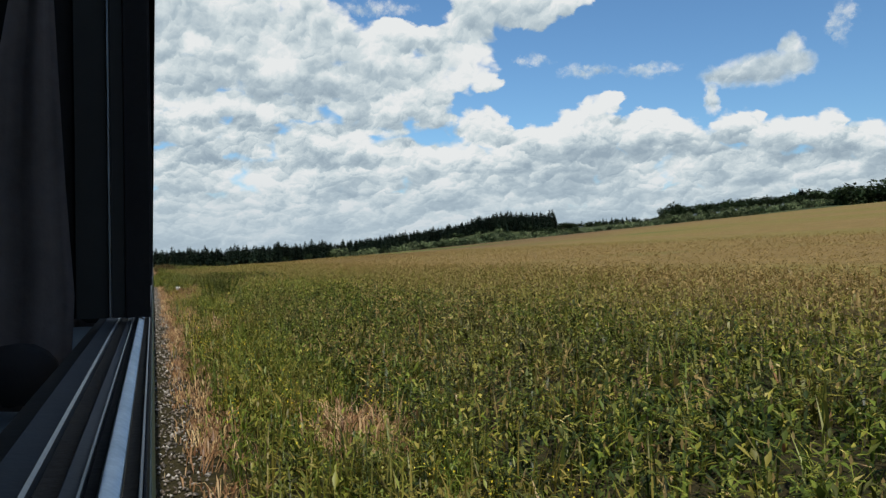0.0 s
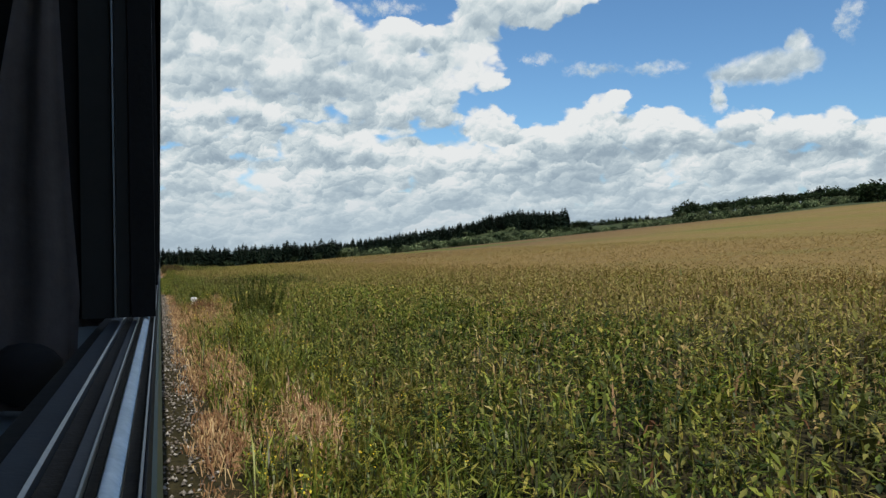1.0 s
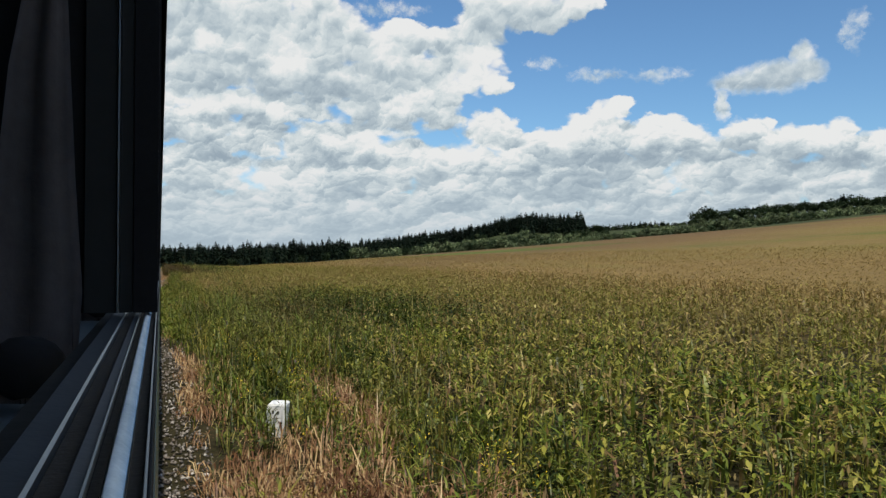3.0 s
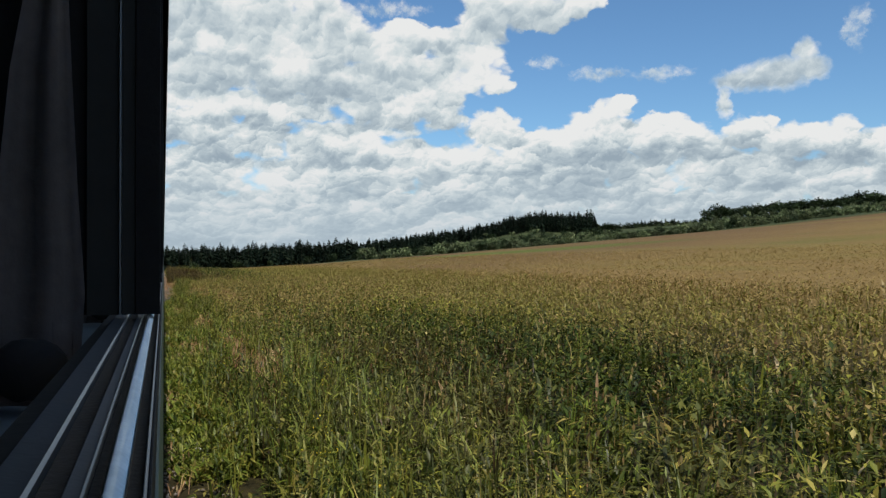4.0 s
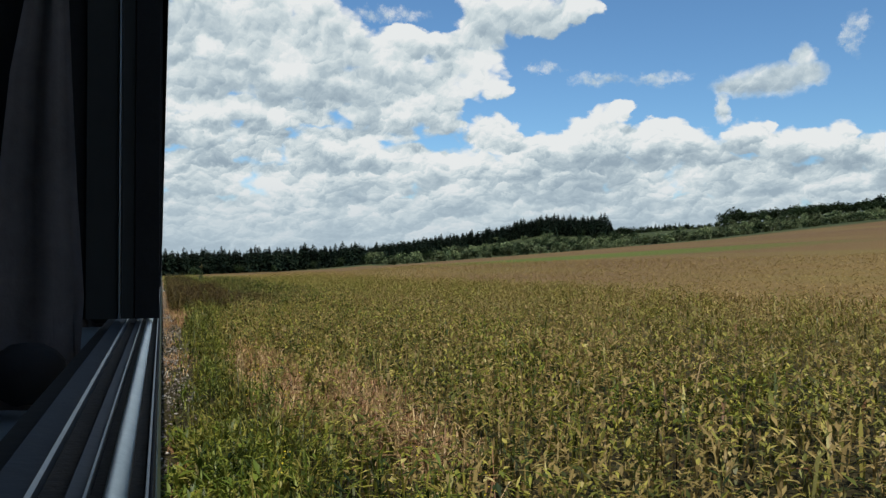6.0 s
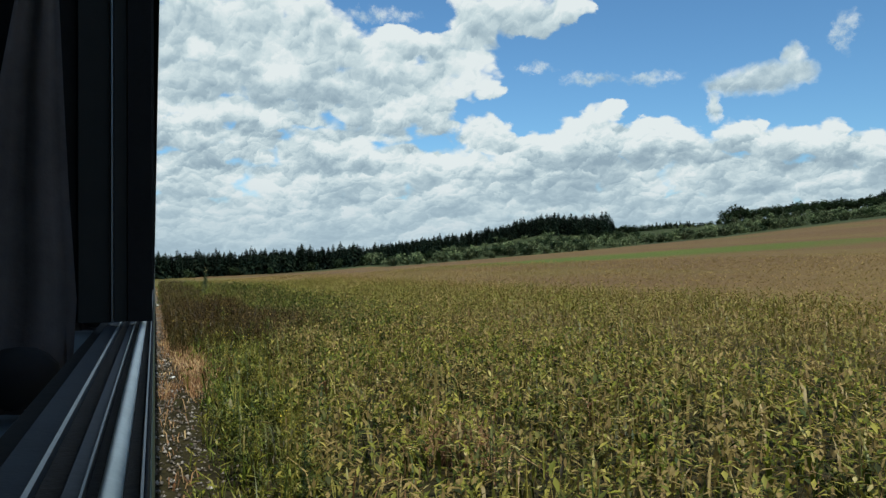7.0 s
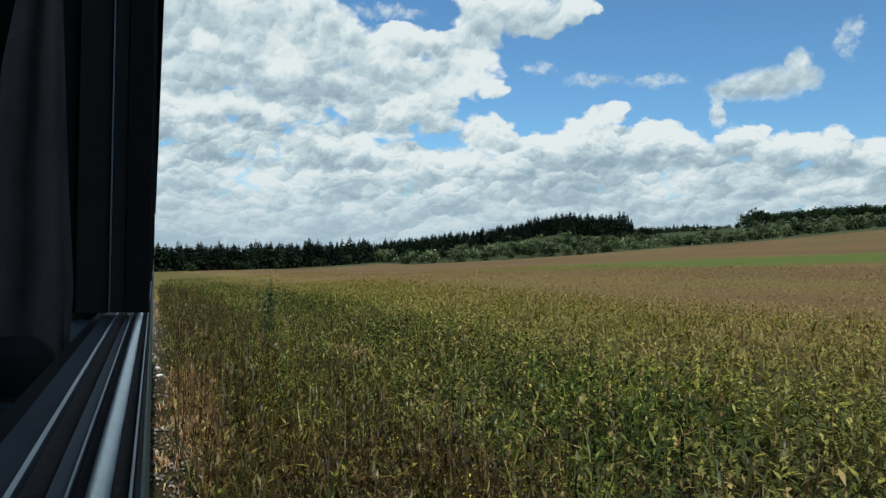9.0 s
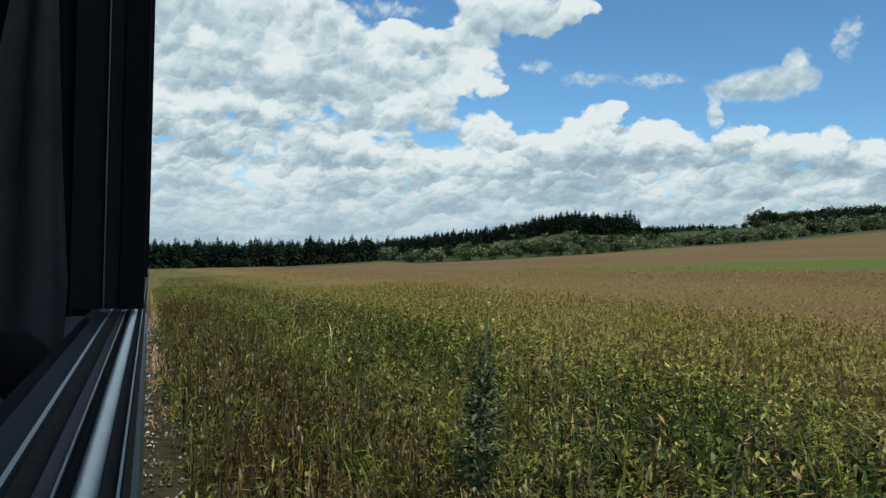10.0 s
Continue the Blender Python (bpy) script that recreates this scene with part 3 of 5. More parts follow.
def make_crop(name, x0, x1, y0, y1, per_m2, blades_each, broad_each, tall, wide, leaf, label, edge=True):
    inside = (lambda x, y: np.clip((x - crop_edge(y)) / 0.7, 0, 1) * (1 - 0.85 * clearing(x, y)) * np.clip(fields(x, y, 0.55, 15) * 4.2 - 1.35, 0.05, 1)) if edge else None
    p = scatter(x0, x1, y0, y1, per_m2, inside)
    h = tall * (0.2 + 0.75 * fields(p[:, 0], p[:, 1], 2.2, 11) + 0.85 * fields(p[:, 0], p[:, 1], 0.7, 13)) * rng.uniform(0.75, 1.2, len(p))
    kind = np.where(rng.random(len(p)) < dark_share(p[:, 0], p[:, 1]), 4, 0)
    kind = np.where(rng.random(len(p)) < ripe_share(p[:, 0], p[:, 1]), 2, kind)
    kind = np.where((kind == 0) & (rng.random(len(p)) < np.interp(along(p[:, 1]), [0, 8, 40, 50], [0.2, 0.45, 0.45, 0.0]) * np.clip((17 - p[:, 0]) / 6, 0, 1)), 3, kind)
    kind = np.where(rng.random(len(p)) < green_strip(p[:, 0], p[:, 1]), 3, kind)
    q = np.repeat(p, blades_each, 0)
    hh = np.repeat(h, blades_each) * rng.uniform(0.45, 1.0, len(q))
    q = q + rng.normal(0, 0.05 * (wide / 0.02) ** 0.5, q.shape) * (1, 1, 0)
    a = blades(q, hh, wide * rng.uniform(0.5, 1.4, len(q)), rng.uniform(0.05, 0.9, len(q)), rng.uniform(0, 6.28, len(q)), 0.5)
    c = np.repeat(p, broad_each, 0)
    m = len(c)
    c = c + np.stack([rng.normal(0, 0.09, m), rng.normal(0, 0.09, m), np.repeat(h, broad_each) * rng.uniform(0.3, 1.0, m)], 1)
    d = leaves(c, rng.uniform(0.07, 0.21, m) * wide / 0.044, wide * rng.uniform(0.6, 1.6, m), rng.uniform(0, 6.28, m), rng.uniform(-0.7, 0.7, m))
    has = (kind != 3) & (rng.random(len(p)) < (0.9 if wide < 0.08 else 0.25) * np.interp(along(p[:, 1]), [104, 114, 150, 170], [1.0, 0.35, 0.35, 1.0]) * np.where(kind == 4, 0.3, 1.0))
    n = has.sum()
    ear = p[has] + np.stack([rng.normal(0, 0.06, n), rng.normal(0, 0.06, n), h[has] * rng.uniform(0.8, 1.0, n)], 1)
    b = kernels(ear, tall * rng.uniform(0.10, 0.2, n), wide * rng.uniform(0.5, 1.0, n), rng.uniform(0, 6.28, n))
    straw = 0.05 if edge else 0.02
    v, t, _ = joined((*a, 0), (*d, 0), (*b, 0))
    ob = tri_mesh(name, v, t, [leaf, HEAD, RIPE, GREEN, SHADY, DRY], np.concatenate([np.where(rng.random(len(a[1]) // 3) < straw, 5, np.repeat(kind, blades_each)).repeat(3), np.repeat(kind, broad_each * 2), np.ones(len(b[1]))]))
    return tagged(ob, label, "crop", kind="stuff")


def rank_brown(x, y):
    """A stretch where dark seeding weeds have overrun the edge of the crop."""
    w = along(y)
    return np.clip(1.5 - ((x - 4.5) / 3.6) ** 2 - ((w - 104.0) / 5.0) ** 2 - 0.7 * fields(x, y, 1.6, 113), 0, 1)


def clearing(x, y):
    """Where taller weeds have crowded out the crop."""
    w = along(y)
    return np.maximum(np.exp(-((x - 4.2) / 1.7) ** 2 - ((y - 58.8) / 3.6) ** 2), np.exp(-((x - 3.94) / 0.7) ** 2 - ((y - 208.2) / 1.8) ** 2)) + 0.3 * np.clip(1.6 - ((x - 7.0) / 3.6) ** 2 - ((w - 59.5) / 4.5) ** 2 - 1.5 * fields(x, y, 1.2, 87), 0, 1) + 0.9 * rank_brown(x, y) + 0.9 * np.exp(-((x - 4.2) / 0.9) ** 4 - ((y - 51.0) / 1.9) ** 4)


make_crop("crop", 1.4, 8.0, 4.0, 248.0, 26, 1, 5, 0.9, 0.054, CROP, "olive green ripening crop with tan ears beside the track")
make_crop("crop", 8.0, 15.0, 5.0, 260.0, 19, 1, 5, 0.95, 0.066, CROP, "olive green ripening crop with tan ears in the lower field")
make_crop("crop", 15.0, 34.0, 8.0, 300.0, 8, 1, 3, 0.75, 0.075, CROP_BEYOND, "olive and tan ripening crop farther into the field", edge=False)
make_crop("crop", 34.0, 70.0, 20.0, 330.0, 3.0, 0, 2, 0.42, 0.075, CROP_BEYOND, "tan ripening crop on the lower slope with a green strip", edge=False)
make_crop("crop", 2.5, 15.0, 250.0, 340.0, 8, 1, 3, 0.8, 0.055, CROP_BEYOND, "olive green ripening crop far along the track")
make_crop("crop", 2.0, 46.0, 330.0, 440.0, 2.0, 0, 2, 0.5, 0.09, CROP_BEYOND, "olive and tan crop at the far end of the field", edge=False)


# ---------------------------------------------------------------- woods
def conifer_mesh(seed, trunk_h=20.0):
    r = np.random.default_rng(seed)
    n_tier, out = 17, []
    c, l, wd, hd, tl = [], [], [], [], []
    for k in range(n_tier):
        f = k / (n_tier - 1)
        z = trunk_h * (0.14 + 0.84 * f)
        reach = (0.24 * trunk_h * (1 - f) ** 0.7 + 0.5) * r.uniform(0.8, 1.2)
        for j in range(8):
            a = 6.28 * (j + r.random()) / 8
            c.append((0, 0, z + r.normal(0, 0.3))), l.append(reach * r.uniform(0.7, 1.2)), wd.append(1.1 * reach * r.uniform(0.5, 0.9) + 0.3), hd.append(a), tl.append(r.uniform(-0.5, -0.05))
    v, t = leaves(np.array(c), np.array(l), np.array(wd), np.array(hd), np.array(tl))
    tip, tt = kernels(np.array([(0, 0, trunk_h * 0.98)]), np.array([trunk_h * 0.05]), np.array([0.6]), np.array([0.3]))
    return joined((v, t, 0), (tip, tt, 0))[:2]


def trunk_bm(h, r0):
    bm = bmesh.new()
    bmesh.ops.create_cone(bm, cap_ends=True, segments=7, radius1=r0, radius2=r0 * 0.25, depth=h, matrix=Matrix.Translation((0, 0, h / 2)))
    return bm


def limb(bm, a, b, r0, r1):
    a, b = Vector(a), Vector(b)
    m = Matrix.Translation((a + b) / 2) @ (b - a).to_track_quat("Z", "Y").to_matrix().to_4x4()
    bmesh.ops.create_cone(bm, cap_ends=True, segments=5, radius1=r0, radius2=r1, depth=(b - a).length, matrix=m)


def make_conifer(seed):
    tree = tagged(new("conifer_tree"), "dark green spruce tree in the wood's edge beyond the field", "tree", "spruces of the wood")
    part("trunk", trunk_bm(19.0, 0.28), BARK, tree)
    v, t = conifer_mesh(seed)
    crown = tri_mesh("crown", v, t, [SPRUCE])
    crown.parent = tree
    return tree


def crown_mesh(seed, n, rx, rz, z0, size, slim=1.0):
    """Leaf clumps heaped in several lobes, with gaps between them."""
    r = np.random.default_rng(seed)
    lobes = [(r.normal(0, rx * 0.45), r.normal(0, rx * 0.45), z0 + rz * r.uniform(0.5, 1.5), rx * r.uniform(0.4, 0.7)) for _ in range(8)]
    pick = r.integers(0, 8, n)
    u = r.normal(size=(n, 3))
    u /= np.linalg.norm(u, axis=1)[:, None]
    rad = np.array([lobes[i][3] for i in pick]) * r.uniform(0.75, 1.08, n)
    c = np.array([lobes[i][:3] for i in pick]) + u * rad[:, None] * (1, 1, rz / rx)
    return leaves(c, size * r.uniform(0.6, 1.4, n), size * slim * r.uniform(0.5, 1.1, n), r.uniform(0, 6.28, n), r.uniform(-0.9, 0.9, n))


def make_broadleaf(seed, name="broadleaf_tree", h=13.0, label="rounded green broadleaf tree on the hillside", group="broadleaf trees of the wood", leaf=None):
    leaf = leaf or BROADLEAF
    tree = tagged(new(name), label, "tree" if "tree" in name else "shrub", group)
    bm = trunk_bm(h * 0.55, h * 0.025)
    r = random.Random(seed)
    for k in range(6):
        a = k * 1.05 + r.random()
        limb(bm, (0, 0, h * r.uniform(0.2, 0.4)), (math.cos(a) * h * 0.22, math.sin(a) * h * 0.22, h * r.uniform(0.5, 0.75)), h * 0.012, h * 0.004)
    part("trunk", bm, BARK, tree)
    v, t = crown_mesh(seed, 460, h * 0.42, h * 0.44, h * 0.04, h * 0.13)
    crown = tri_mesh("crown", v, t, [leaf])
    crown.parent = tree
    return tree


def at_azimuth(a, r):
    """A point of the plan seen from the middle of the path."""
    x, y = r * math.sin(radians(a)), 100 + r * math.cos(radians(a))
    return x, y, float(ground_z(x, y))


def plant_line(protos, a0, a1, step, r_of, size, jitter=8.0, seed=1, sink=1.5):
    r = random.Random(seed)
    a = a0
    while a < a1:
        x, y, z = at_azimuth(a, r_of(a) + r.uniform(-jitter, jitter))
        s = size(a) * r.uniform(0.82, 1.15)
        ob = copy_thing(r.choice(protos), pose(x, y, z - sink, 0, 0, r.uniform(0, 360)))
        ob.scale = (s * r.uniform(0.9, 1.15), s * r.uniform(0.9, 1.15), s)
        a += step * r.uniform(0.6, 1.4)


def drop_protos(protos):
    for tree in protos:
        for o in (*tree.children_recursive, tree):
            bpy.data.objects.remove(o)


far_r = lambda a: float(np.interp(a, FAR_AZ, FAR_R))
hedge_r = lambda a: float(np.interp(a, FAR_AZ, HEDGE_R))
uneven = lambda a: 0.06 * math.sin(a * 2.1) + 0.05 * math.sin(a * 5.3 + 1)
spruces = [make_conifer(s) for s in range(7)]
# a dark wall of spruces at the field's end, a wooded ridge behind, a taller stand before its end
plant_line(spruces, -4, 14.6, 0.2, lambda a: far_r(a) - 6, lambda a: 1.18 + uneven(a) - 0.3 * math.exp(-((a - 4.9) / 0.5) ** 2), 6, 1)
plant_line(spruces, -4, 14.6, 0.26, lambda a: far_r(a) - 26, lambda a: 1.1 + uneven(a), 6, 17)
plant_line(spruces, 14.6, 27, 0.22, far_r, lambda a: 1.08 + uneven(a), 14, 2)
plant_line(spruces, 15, 27, 0.3, lambda a: far_r(a) - 40, lambda a: 1.0, 14, 18)
plant_line(spruces, 24.6, 31.1, 0.2, far_r, lambda a: 1.25 + uneven(a), 12, 3)
plant_line(spruces, 25.8, 31.4, 0.24, lambda a: far_r(a) - 35, lambda a: 1.22 + uneven(a), 10, 19)
plant_line(spruces, 27.1, 31.5, 0.3, lambda a: far_r(a) - 75, lambda a: 1.12 + uneven(a), 10, 20)
plant_line(spruces, 34.0, 37.2, 0.22, lambda a: far_r(a), lambda a: 0.75, 10, 16, 5.0)
plant_line(spruces, 48.3, 48.6, 0.25, lambda a: 1240, lambda a: 1.55, 2, 15)
drop_protos(spruces)
broad = [make_broadleaf(s) for s in range(7)]
plant_line(broad, 31.6, 39.0, 0.4, lambda a: far_r(a), lambda a: 1.0, 12, 6, 5.0)
plant_line(broad, 31.4, 33.0, 0.45, lambda a: 1000, lambda a: 1.1, 12, 26)
plant_line(broad, 39.2, 58, 0.42, far_r, lambda a: 1.7 + 1.5 * uneven(a), 14, 4)
plant_line(broad, 39.0, 58, 0.55, lambda a: far_r(a) - 45, lambda a: 1.45, 12, 5)
plant_line(broad, 2.2, 14, 2.6, lambda a: far_r(a) - 42, lambda a: 0.85, 5, 7)
plant_line(broad, 52.8, 55.6, 0.7, lambda a: 800, lambda a: 2.2, 6, 9)
# added dark rows behind the pale bushes, standing in for the shade between them
plant_line(broad, 15, 53, 0.8, lambda a: hedge_r(a) + 50, lambda a: 0.85, 10, 27)
plant_line(broad, 17, 33, 0.8, lambda a: hedge_r(a) + 120, lambda a: 0.85, 16, 28)
drop_protos(broad)
shrubs = [make_broadleaf(s + 20, "hedge_shrub", 9.0, "rounded pale green bush along the field's far edge", "bushes beyond the field", SHRUB) for s in range(7)]
plant_line(shrubs, 14.2, 53, 1.15, lambda a: hedge_r(a), lambda a: 1.4, 10, 8)
plant_line(shrubs, 15, 53, 1.4, lambda a: hedge_r(a) + 70, lambda a: 1.5, 12, 12)
plant_line(shrubs, 31, 40, 0.5, lambda a: far_r(a) - 8, lambda a: 0.95, 6, 24, 4.0)
plant_line(shrubs, 31, 40, 0.8, lambda a: hedge_r(a) + 20, lambda a: 1.1, 10, 25)
plant_line(shrubs, 39.5, 56, 0.62, lambda a: hedge_r(a) + 130, lambda a: 1.15, 16, 21)
plant_line(shrubs, 39.5, 56, 0.62, lambda a: hedge_r(a) + 230, lambda a: 1.2, 22, 22)
plant_line(shrubs, 39.5, 56, 0.7, lambda a: hedge_r(a) + 330, lambda a: 1.2, 22, 23)
drop_protos(shrubs)


def hillside_scrub():
    """Bushes too many to count on the slopes between the field and the woods."""
    vs, ts, ss, k = [], [], [], 0
    kinds = [crown_mesh(90 + s, 85, 3.0, 2.2, 0.1, 1.6) for s in range(5)]
    for _ in range(260):
        a = rng.uniform(14, 57)
        if 33 < a < 38.5 and rng.random() < 0.8:
            continue
        x, y, z = at_azimuth(a, hedge_r(a) - 10 + (far_r(a) - hedge_r(a)) * rng.random())
        v, t = kinds[rng.integers(0, 5)]
        vs.append(v * rng.uniform(0.6, 1.8) + (x, y, z)), ts.append(t + k), ss.append(np.full(len(t), rng.random() < 0.4))
        k += len(v)
    return tagged(tri_mesh("hillside_scrub", np.concatenate(vs), np.concatenate(ts), [BROADLEAF, SHRUB], np.concatenate(ss)), "green bushes covering the slopes beyond the field", "bushes", kind="stuff")


hillside_scrub()


def far_woods():
    """The depth of the woods behind their edge."""
    vs, ts, k = [], [], 0
    kinds = [conifer_mesh(40 + s) for s in range(4)]
    for _ in range(360):
        a = rng.uniform(-6, 31)
        x, y, z = at_azimuth(a, far_r(a) + rng.uniform(8, 100))
        v, t = kinds[rng.integers(0, 4)]
        vs.append(v * rng.uniform(0.95, 1.12) + (x, y, z)), ts.append(t + k)
        k += len(v)
    return tagged(tri_mesh("far_woods", np.concatenate(vs), np.concatenate(ts), [SPRUCE]), "dark spruce wood standing behind the field", "wood", kind="stuff")


far_woods()


# ---------------------------------------------------------------- beside the track
# dry patches: x, y, half widths
DRY_PATCHES = [(3.3, 11.5, 0.9, 1.0), (1.7, 27, 0.5, 3.0), (2.6, 23, 0.5, 1.5), (2.1, 38.6, 1.75, 6.6), (4.2, 32.1, 0.9, 1.0), (4.0, 39.5, 0.7, 3.2), (3.6, 46, 0.6, 2.0), (2.2, 61, 0.45, 4.0), (2.9, 60.0, 0.75, 1.6),
               (0.7, 73, 0.45, 1.6), (0.9, 63, 0.5, 1.2), (1.6, 68, 0.5, 1.5), (2.6, 82, 0.9, 4.0), (4.2, 79, 1.0, 3.0), (1.1, 94, 0.5, 2.5), (0.8, 98.5, 0.6, 3.5), (0.9, 105, 0.55, 4.0), (0.9, 113, 0.6, 4.0), (6.2, 117, 0.5, 1.0), (5.0, 88, 0.6, 1.0)]


def dryness(x, y):
    """Where the grass beside the track has withered: a strip along the ballast, and patches."""
    w = along(y)
    edge = np.interp(w, [0, 20, 36, 50, 53, 70, 76, 100, 125, 140], [1.35, 1.6, 1.9, 1.7, 0.2, 0.05, 0.3, 0.3, 0.1, 0.8]) + 0.25 * np.sin(y * 0.4) + 1.6 * (fields(x, y, 1.6, 27) - 0.5)
    d = np.clip((edge - x) / 0.5, 0, 1) * np.clip(fields(x, y, 0.9, 21) * 3 - 0.9, 0.05, 1) * np.clip(fields(x, y, 3.2, 111) * 3.4 - 1.0, 0.12, 1)
    for cx, cy, rx, ry in DRY_PATCHES:
        q = ((x - cx) / rx) ** 2 + ((w - cy) / ry) ** 2
        d = np.maximum(d, np.clip(1.5 - q - 0.9 * fields(x, y, 0.8, 23), 0, 1))
    return d


def brownness(x, y):
    """The stand of rusty brown dock and mugwort."""
    w = along(y)
    far = np.interp(w, [96, 97.5, 99, 103, 108, 118, 126, 140], [0.8, 3.4, 4.7, 5.0, 4.8, 4.6, 4.2, 3.8])
    return np.clip((far - x) / 0.6 + 0.9 * (fields(x, y, 1.3, 31) - 0.5), 0, 1) * np.clip((x - 0.35) / 0.5, 0, 1) * np.clip((w - 96) / 2, 0, 1) * np.maximum(np.interp(w, [106, 112], [1.0, 0.42]), 0.95 * np.exp(-((x - 3.0) / 1.5) ** 2 - ((w - 123.5) / 4.0) ** 2))


def tall_growth(x, y):
    """Height of the weeds over the plan."""
    w = along(y)
    h = 0.3 + 0.45 * fields(x, y, 1.7, 41) + 0.5 * fields(x, y, 0.7, 43)
    for cx, cy, rx, ry, t in ((2.9, 58, 1.6, 5.0, 1.1), (2.8, 29, 1.2, 6.0, 0.45), (3.0, 72, 1.0, 4.0, 0.2)):
        h = h + t * np.exp(-((x - cx) / rx) ** 2 - ((w - cy) / ry) ** 2)
    return h


def make_dry_grass():
    p = scatter(0.1, 7.0, 5.0, 300.0, 250, lambda x, y: dryness(x, y) * (1 - 0.7 * rust_patch(x, y)) * np.clip(1.5 - y / 330, 0.2, 1) * np.where(y > 89, 1.0, np.clip((x - 0.3) / 0.4, 0, 1)))
    n = len(p)
    h = rng.uniform(0.25, 0.95, n) * np.interp(p[:, 0], [0.3, 1.0, 2.0], [0.3, 0.55, 1.0]) * (1 - 0.7 * np.exp(-((p[:, 0] - 1.9) / 0.5) ** 2 - ((p[:, 1] - 71.5) / 3.5) ** 2)) * (0.6 + 0.8 * fields(p[:, 0], p[:, 1], 0.9, 25))
    a = blades(p, h, rng.uniform(0.012, 0.030, n), rng.uniform(0.3, 1.7, n), 1.2 + 3.0 * (fields(p[:, 0], p[:, 1], 1.4, 28) - 0.5) + rng.normal(0, 0.9, n), 0.42)
    k = rng.random(n) < 0.35
    ear = p[k] + np.stack([rng.normal(0, 0.1, k.sum()), rng.normal(0, 0.1, k.sum()), h[k] * 0.85], 1)
    b = kernels(ear, rng.uniform(0.08, 0.18, k.sum()), rng.uniform(0.015, 0.04, k.sum()), rng.uniform(0, 6.28, k.sum()))
    ob = tri_mesh("dry_grass", *joined((*a, 0), (*b, 0))[:2], [DRY])
    return tagged(ob, "withered straw-coloured grass in tufts beside the ballast", "grass", kind="stuff")


def open_place(x, y):
    """Low growth just before the marker stone."""
    return 1 - 0.92 * np.exp(-((x - 1.9) / 0.7) ** 4 - ((y - 71.8) / 3.6) ** 4)


def make_weeds():
    def keep(x, y):
        inner = np.interp(along(y), [0, 50, 56, 80, 88, 96, 104, 116, 140], [0.95, 0.9, 0.05, 0.2, 0.7, 0.8, 0.5, 0.3, 0.2])
        inner = inner + 1.0 * (fields(x, y, 1.3, 29) - 0.5)
        return open_place(x, y) * np.clip((x - inner) / 0.4, 0.0, 1) * (1 - 0.85 * dryness(x, y)) * np.clip((crop_edge(y) + 0.9 - x) / 0.9, 0, 1) * (1 - 0.8 * brownness(x, y)) * (1 - 0.8 * rank_brown(x, y))
    p = scatter(0.05, 6.0, 5.0, 320.0, 30, lambda x, y: keep(x, y) * np.clip(fields(x, y, 0.6, 47) * 4 - 1.2, 0.08, 1))
    h = tall_growth(p[:, 0], p[:, 1]) * rng.uniform(0.6, 1.2, len(p)) * np.interp(p[:, 0], [0.1, 1.2], [0.35, 1.0])
    q = np.repeat(p, 5, 0)
    f = rng.uniform(0.25, 1.0, len(q))
    q = q + np.stack([rng.normal(0, 0.06, len(q)), rng.normal(0, 0.06, len(q)), np.repeat(h, 5) * f], 1)
    a = leaves(q, rng.uniform(0.08, 0.24, len(q)), rng.uniform(0.018, 0.055, len(q)), rng.uniform(0, 6.28, len(q)), rng.uniform(-0.6, 1.0, len(q)))
    b = blades(np.repeat(p, 2, 0), np.repeat(h, 2) * rng.uniform(0.7, 1.1, 2 * len(p)), rng.uniform(0.012, 0.035, 2 * len(p)), rng.uniform(0.05, 0.7, 2 * len(p)), rng.uniform(0, 6.28, 2 * len(p)), 0.4)
    lush = fields(p[:, 0], p[:, 1], 2.2, 45) + rng.normal(0, 0.06, len(p)) + 0.3 * np.exp(-((p[:, 0] - 3) / 1.6) ** 2 - ((along(p[:, 1]) - 58) / 5) ** 2) + np.interp(along(p[:, 1]), [104, 112, 145, 160], [0.0, 0.12, 0.12, 0.0]) > 0.53
    fresh = rng.random(len(p)) < np.interp(along(p[:, 1]), [6, 12, 34, 40, 54, 60, 72, 80], [0.2, 0.5, 0.5, 0.15, 0.2, 0.5, 0.4, 0.1])
    lush = np.where(fresh, 2, lush)
    ob = tri_mesh("verge_weeds", *joined((*a, 0), (*b, 0))[:2], [WEED, SHADY, GREEN], np.concatenate([np.repeat(lush, 10), np.repeat(lush, 6)]))
    return tagged(ob, "green leafy weeds between the ballast and the crop", "weeds", kind="stuff")


def rust_patch(x, y):
    """Dock gone to seed in the middle of the withered grass."""
    return np.clip(1.3 - ((x - 2.3) / 0.95) ** 2 - ((y - 66.3) / 4.6) ** 2 - 0.6 * fields(x, y, 0.8, 53), 0, 1)


